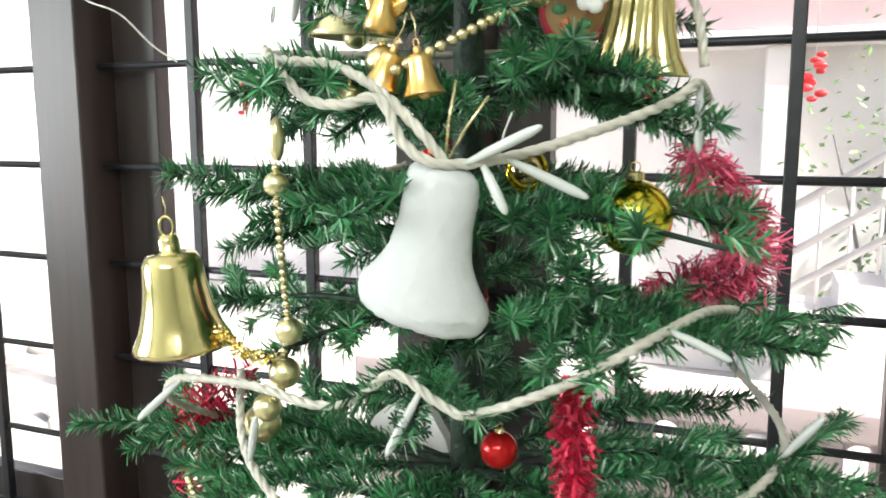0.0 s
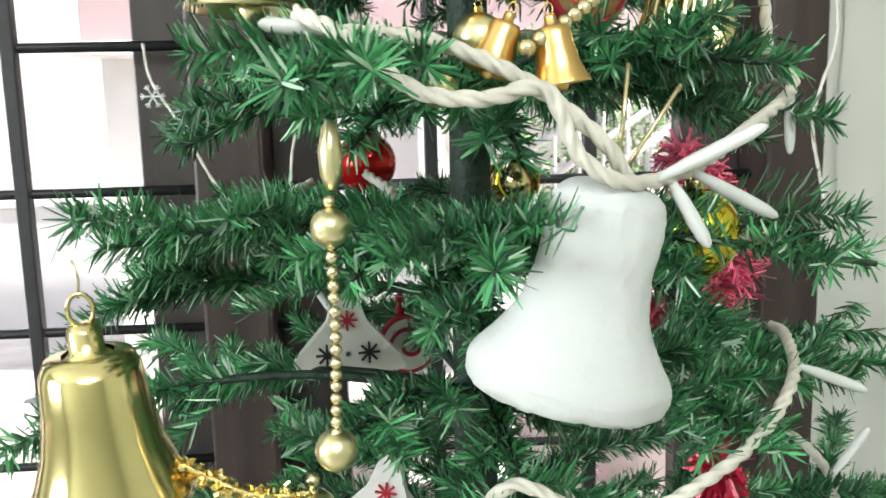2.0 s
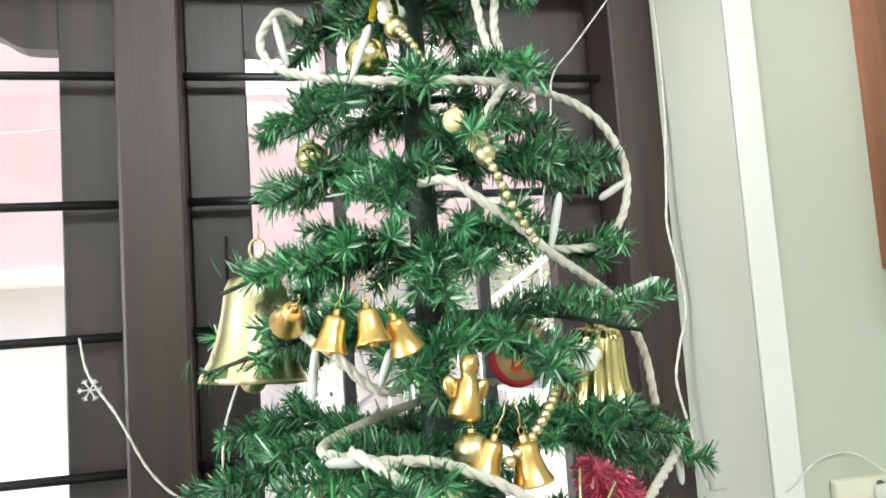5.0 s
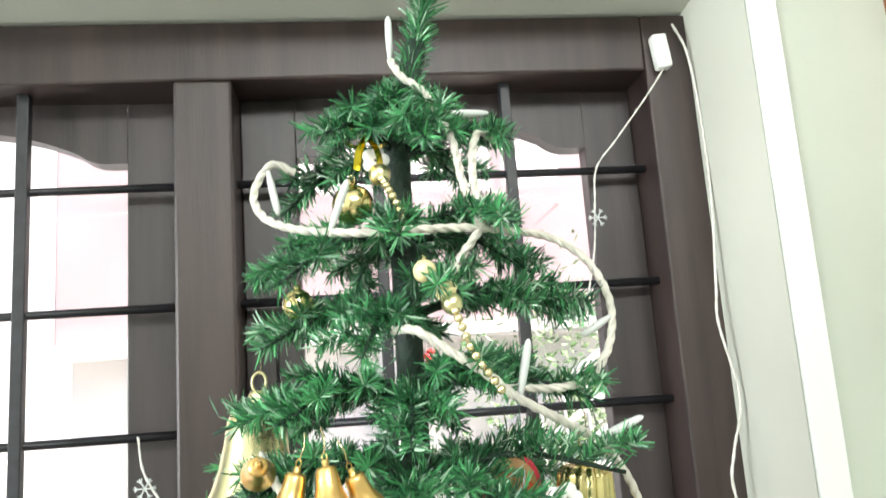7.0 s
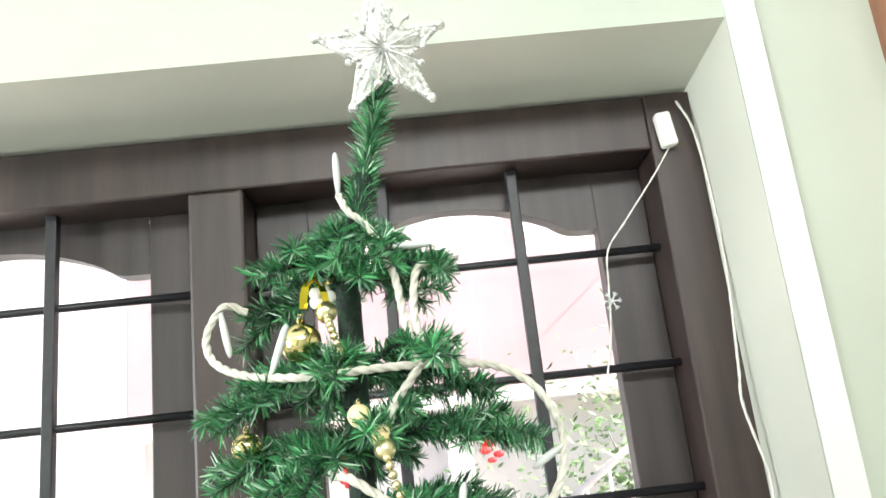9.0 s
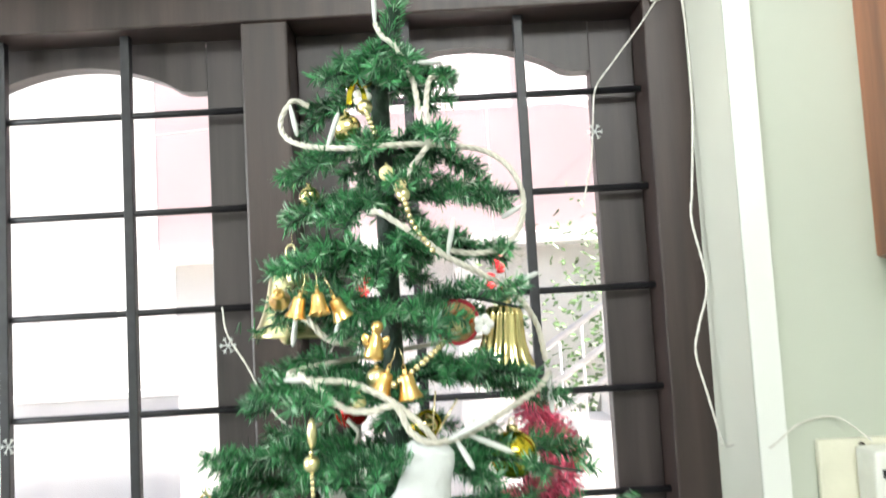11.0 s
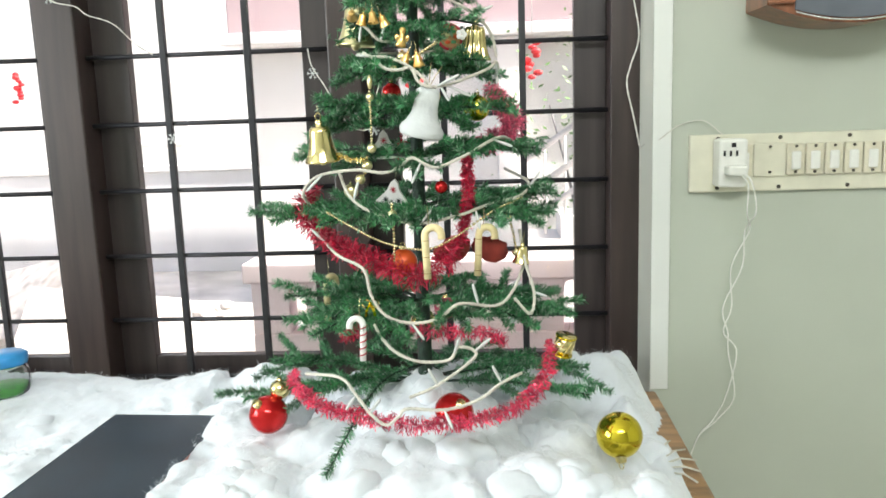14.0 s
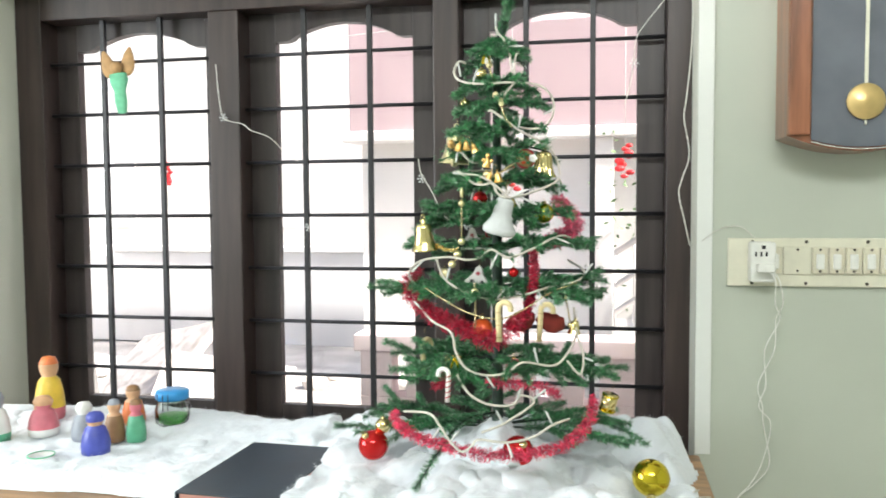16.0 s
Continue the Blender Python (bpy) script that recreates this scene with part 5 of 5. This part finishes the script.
def wire_run(name, pts, r, label, material="wire", twin=True):
    bm = bmesh.new()
    line = glide(pts, len(pts) * 10)
    if twin:
        twisted(bm, line, r, 0.035, 2, 8)
    else:
        tube(bm, line, r, 5)
    return tagged(part(name, bm, material), label, "wire", "fairy light wires")


wire_run("fairy_wire", [(0.330, 0.893, 1.846), (0.343, 0.888, 1.80), (0.348, 0.885, 1.70), (0.344, 0.880, 1.60), (0.334, 0.876, 1.50), (0.329, 0.872, 1.455), (0.342, 0.870, 1.368), (0.326, 0.868, 1.31), (0.318, 0.866, 1.272), (0.331, 0.866, 1.21), (0.345, 0.866, 1.145)], 0.0017, "thin clear fairy light wire along the window jamb")
wire_run("fairy_wire", [(0.347, 0.86, 1.145), (0.352, 0.80, 1.16), (0.358, 0.742, 1.163), (0.397, 0.740, 1.190), (0.44, 0.736, 1.196), (0.47, 0.715, 1.17)], 0.001, "thin clear fairy light wire taped to the wall")
wire_run("fairy_wire", [(0.314, 0.889, 1.79), (0.285, 0.895, 1.75), (0.240, 0.90, 1.695), (0.218, 0.922, 1.665), (0.212, 0.925, 1.62), (0.205, 0.925, 1.56), (0.19, 0.925, 1.50)], 0.0012, "thin clear fairy light wire hung on the bars")
wire_run("fairy_wire", [(-0.91, 0.893, 1.64), (-0.90, 0.89, 1.54), (-0.885, 0.89, 1.49), (-0.832, 0.89, 1.474), (-0.808, 0.89, 1.456), (-0.756, 0.895, 1.436), (-0.72, 0.915, 1.395), (-0.69, 0.93, 1.372)], 0.0014, "thin clear fairy light wire across the window post")
wire_run("fairy_wire", [(-0.348, 0.93, 1.372), (-0.335, 0.905, 1.333), (-0.305, 0.89, 1.288), (-0.275, 0.888, 1.230), (-0.242, 0.886, 1.199), (-0.208, 0.89, 1.206), (-0.199, 0.90, 1.27), (-0.172, 0.92, 1.345)], 0.0014, "thin clear fairy light wire across the window post")
abx = thing("wire_connector", (0.308, 0.889, 1.806), "small white fairy light connector on the window frame", "connector", turn=(0, -6, 0))
part("box", box((-0.010, -0.008, -0.023), (0.010, 0.010, 0.023), 0.004), "plastic", abx)
for x, y, z in ((-0.887, 0.886, 1.493), (-0.332, 0.895, 1.318), (-0.205, 0.885, 1.195), (0.212, 0.92, 1.60), (-0.66, 0.925, 1.19)):
    f = thing("snowflake_light", (x, y, z), "small clear plastic snowflake fairy light", "fairy light", "snowflake lights")
    t = bmesh.new()
    for k in range(6):
        a = k * math.pi / 3
        d = Vector((math.cos(a), 0, math.sin(a)))
        tube(t, [Vector((0, 0, 0)), d * 0.012], 0.0009, 5)
        for s in (-1, 1):
            e = Vector((math.cos(a + s * 0.6), 0, math.sin(a + s * 0.6)))
            tube(t, [d * 0.007, d * 0.007 + e * 0.005], 0.0007, 4)
    part("flake", t, "led", f)
# screw heads and hook on the frame
hook = bmesh.new()
tube(hook, glide([(0, 0, 0.02), (0, -0.008, 0.012), (0, -0.012, -0.01), (0, -0.004, -0.03), (0, -0.012, -0.036)], 20), 0.0018, 6)
ho = tagged(part("shutter_hook", hook, "iron"), "small black iron shutter hook on the stile", "hook")
ho.location = (-0.192, 0.968, 1.46)

# felt figure hanging at the first bay, kept plain
fg = bmesh.new()
t = lathe([(1e-4, -0.115), (0.014, -0.112), (0.020, -0.08), (0.018, -0.05), (0.030, -0.02), (0.026, 0.0), (1e-4, 0.004)], 16)
for v in t.verts:
    v.co.y *= 0.45
join(fg, t, None, 0)
for s in (-1, 1):
    t = bmesh.new()
    bmesh.ops.create_uvsphere(t, u_segments=14, v_segments=8, radius=0.03)
    for v in t.verts:
        v.co.x *= 0.55 * (1.25 - v.co.z / 0.03 * 0.55)
        v.co.y *= 0.22
        v.co.z *= 1.4
    join(fg, t, pose(s * 0.033, 0.006, 0.032, 0, s * 14, 0), 1)
t = bmesh.new()
bmesh.ops.create_uvsphere(t, u_segments=14, v_segments=8, radius=0.018)
join(fg, t, pose(0, -0.003, 0.016), 1)
fo = tagged(part("felt_ornament", fg, ["felt_green", "felt_tan"], smooth=True), "green and tan felt ornament hanging from the window bars", "ornament")
fo.matrix_world = pose(-1.225, 0.915, 1.63, 0, -6, 0)

# ---- outside ----
gb = bmesh.new()
n = 60
vs = [[gb.verts.new((-30 + 60 * i / n, 1.0 + 45 * (j / n) ** 1.6, -0.1 + (0.03 * noise.noise(Vector((i, j, 0)) * 0.7) if j else 0))) for i in range(n + 1)] for j in range(n + 1)]
for j in range(n):
    for i in range(n):
        gb.faces.new((vs[j][i], vs[j][i + 1], vs[j + 1][i + 1], vs[j + 1][i]))
tagged(part("ground", gb, "ground"), "bare sunlit concrete and earth yard", "ground", kind="structure")

# parapet with arched openings
pw = thing("parapet", (0, 0, 0), "low pink plastered parapet with arched openings", "wall", kind="structure")
PY0, PY1, PZ = 1.50, 1.60, 0.80
part("wall", box((-0.70, PY0, -0.1), (2.5, PY1, 0.58), 0.004), "pink_pale", pw)
part("coping", box((-0.72, PY0 - 0.015, 0.74), (2.5, PY1 + 0.015, PZ), 0.006), "pink_pale", pw)
x = -0.70
while x < 2.45:
    part("pier", box((x, PY0 + 0.004, 0.58), (x + 0.115, PY1 - 0.004, 0.74), 0.003), "pink_pale", pw)
    arch = bmesh.new()
    for s in (0, 1):
        xa, xb = x + 0.115, x + 0.165
        pts = [(xa + (xb - xa) * (0.5 - 0.5 * math.cos(a)), 0.712 + 0.022 * math.sin(a)) for a in np.linspace(0, math.pi, 11)]
    for ya, yb in ((PY0 + 0.004, PY1 - 0.004),):
        r0 = [[arch.verts.new((px, y, pz)) for px, pz in pts] for y in (ya, yb)]
        r1 = [[arch.verts.new((px, y, 0.74)) for px, pz in pts] for y in (ya, yb)]
        for i in range(10):
            arch.faces.new((r0[0][i], r0[0][i + 1], r1[0][i + 1], r1[0][i]))
            arch.faces.new((r0[1][i + 1], r0[1][i], r1[1][i], r1[1][i + 1]))
            arch.faces.new((r0[1][i], r0[1][i + 1], r0[0][i + 1], r0[0][i]))
    part("arch", arch, "pink_pale", pw)
    x += 0.165

# house across the yard, with an overhanging pink upper wall
hs = thing("house", (0, 0, 0), "pink plastered house with an overhanging upper floor", "house")
part("upper_wall", box((-1.75, 4.6, 1.80), (5.0, 4.9, 3.6), 0.01), "pink", hs)
part("slab_edge", box((-1.80, 4.55, 1.72), (5.0, 4.92, 1.80), 0.01), "white_wall", hs)
part("lower_wall", box((-1.7, 4.75, -0.1), (5.0, 4.9, 1.72)), "white_wall", hs)
part("pillar", box((0.05, 4.60, -0.1), (0.20, 4.75, 1.72), 0.01), "white_wall", hs)
part("roof", box((-1.85, 4.5, 3.6), (5.1, 5.2, 3.7), 0.02), "white_wall", hs)
far = thing("boundary_wall", (0, 0, 0), "low weathered white boundary wall", "wall", kind="structure")
part("wall", box((-9.0, 6.0, -0.1), (-1.6, 6.15, 0.80), 0.01), "white_wall", far)
part("coping", box((-9.0, 5.97, 0.80), (-1.58, 6.18, 0.86), 0.01), "white_wall", far)
nb = thing("neighbour_house", (0, 0, 0), "pale house beyond the boundary wall, raised to cover the sky", "house")
# wall made 7 m tall so its white stands in for bright sky
part("wall", box((-14.0, 10.0, -0.1), (-1.5, 10.4, 7.0)), "white_wall", nb)
part("roof", box((-14.2, 9.7, 7.0), (-1.3, 14.0, 7.2), 0.02), "white_wall", nb)
for x in (-11.0, -8.0, -5.2):
    w = part("window", box((x, 9.96, 1.0), (x + 1.0, 10.0, 2.2), 0.01), "rail", nb)
    part("sill", box((x - 0.06, 9.88, 0.93), (x + 1.06, 9.96, 1.0), 0.01), "white_wall", w)

# stair railing and shrubs
sr = thing("stair_rail", (0, 0, 0), "pale sloping stair railing with thin balusters", "railing")
for k, dz in enumerate((0.0, -0.2, -0.36)):
    t = bmesh.new()
    tube(t, [Vector((0.20, 3.75, 0.95 + dz)), Vector((1.8, 3.75, 2.02 + dz))], 0.018, 8)
    part("rail", t, "rail", sr)
for k in range(15):
    u = k / 14
    t = bmesh.new()
    p = Vector((0.20 + 1.6 * u, 3.75, 0.95 + 1.07 * u))
    tube(t, [p, p - UP * 0.5], 0.008, 6)
    part("baluster", t, "rail", sr)
stp = bmesh.new()
for k in range(9):
    add_box(stp, (0.2 + 0.2 * k, 3.70, -0.1), (0.2 + 0.2 * (k + 1), 4.1, 0.50 + 0.13 * k))
part("steps", stp, "white_wall", sr)


def shrub(at, size, seed, n, label, flowers=0):
    rng = random.Random(seed)
    e = thing("shrub", at, label, "shrub", "yard shrubs")
    tr = bmesh.new()
    ends = []
    for k in range(9):
        a = rng.uniform(0, 6.28)
        q = Vector((math.cos(a) * size[0] * rng.uniform(0.3, 0.9), math.sin(a) * size[1] * rng.uniform(0.3, 0.9), size[2] * rng.uniform(0.45, 0.95)))
        tube(tr, glide([(0, 0, 0), q * 0.45 + UP * 0.1 * size[2], q], 6), 0.018, 5, 0.004)
        ends.append(q)
    part("stem", tr, "bark", e)
    bm = bmesh.new()
    for k in range(n):
        c = rng.choice(ends)
        p = c + Vector((rng.gauss(0, size[0] * 0.3), rng.gauss(0, size[1] * 0.3), rng.gauss(0, size[2] * 0.16)))
        d = Vector((rng.gauss(0, 1), rng.gauss(0, 1), rng.gauss(0, 0.7))).normalized()
        w = d.orthogonal().normalized() * rng.uniform(0.008, 0.015)
        ln = rng.uniform(0.035, 0.065)
        bm.faces.new([bm.verts.new(v) for v in (p, p + d * ln * 0.5 + w, p + d * ln, p + d * ln * 0.5 - w)])
    part("leaves", bm, "leaf", e)
    for k in range(flowers):
        c = Vector(rng.choice(ends)) + Vector((rng.gauss(0, 0.1), -size[1] * 0.5, rng.gauss(0, 0.08)))
        f = bmesh.new()
        for j in range(7):
            a = j * 0.9
            t = bmesh.new()
            bmesh.ops.create_icosphere(t, subdivisions=1, radius=0.03)
            join(f, t, Matrix.Translation(c + Vector((0.02 * math.cos(a), 0, -0.02 * j + 0.02 * math.sin(a)))) @ Matrix.Diagonal((1, 0.6, 0.7, 1)))
        part("flower", f, "flower", e, "red hanging flower")
    return e


shrub((1.3, 4.3, -0.1), (0.6, 0.22, 1.75), 3, 1500, "leafy green shrub behind the stair railing", 0)
shrub((2.2, 4.3, -0.1), (0.6, 0.22, 1.8), 4, 1300, "leafy green shrub behind the stair railing", 0)
shrub((0.65, 4.35, -0.1), (0.5, 0.2, 1.6), 6, 700, "leafy green shrub behind the stair railing", 0)


def hanging(at, seed):
    rng = random.Random(seed)
    e = thing("red_pendant", at, "red paper decoration hanging outside the window", "decoration", "red decorations outside")
    f = bmesh.new()
    for j in range(9):
        t = bmesh.new()
        bmesh.ops.create_icosphere(t, subdivisions=2, radius=rng.uniform(0.022, 0.035))
        join(f, t, Matrix.Translation((rng.uniform(-0.035, 0.035), rng.uniform(-0.02, 0.02), -0.024 * j)) @ Matrix.Diagonal((1, 0.7, 0.6, 1)))
    part("blooms", f, "flower", e)
    s = bmesh.new()
    tube(s, [Vector((0, 0, 0)), Vector((0, 0, 0.9))], 0.003, 5)
    part("string", s, "rail", e)


hanging((0.26, 3.93, 1.61), 1)
hanging((-0.44, 3.93, 1.54), 2)
hanging((-3.36, 4.75, 1.60), 3)
ln = wire_run("clothes_line", [(-9.0, 4.75, 2.55), (-3.36, 4.75, 2.495), (-0.44, 3.93, 2.44), (0.26, 3.93, 2.48), (1.2, 4.60, 2.5)], 0.004, "thin line strung across the yard", "rail", False)

# leaning pole, slabs and rubble
pl = bmesh.new()
tube(pl, glide([(-2.84, 3.0, -0.12), (-2.94, 3.0, 0.8), (-3.12, 3.0, 1.9), (-3.20, 3.0, 2.3)], 16), 0.06, 10, 0.045)
tagged(part("wooden_pole", pl, "bark"), "weathered grey pole leaning in the yard", "pole")
rng = random.Random(21)
for k in range(46):
    t = bmesh.new()
    bmesh.ops.create_icosphere(t, subdivisions=2, radius=rng.uniform(0.05, 0.15))
    o = Vector((rng.uniform(-9, 9), 0, 0))
    for v in t.verts:
        v.co *= 1 + 0.45 * noise.noise(v.co * 8 + o)
        v.co.z *= 0.6
    for f in t.faces:
        f.smooth = k % 3 == 0
    s = tagged(part("stone", t, "stone"), "pale broken stone lying in the yard", "stone", "yard rubble")
    s.location = (rng.uniform(-4.2, -1.0), rng.uniform(2.2, 4.6), -0.06)
for at, rot, sz in (((-1.05, 2.45, 0.10), (-22, 8, 12), (0.22, 0.02, 0.20)), ((-0.86, 2.6, 0.08), (-24, -14, -8), (0.18, 0.02, 0.17)), ((-2.1, 3.2, 0.12), (-60, 10, 20), (0.4, 0.03, 0.3)), ((-2.8, 3.6, 0.2), (-50, -12, -30), (0.5, 0.03, 0.3))):
    s = tagged(part("stone_slab", box((-sz[0], -sz[1], -sz[2]), sz, 0.006), "stone"), "pale stone slab leaning in the yard", "slab", "leaning slabs")
    s.matrix_world = pose(*at, *rot)
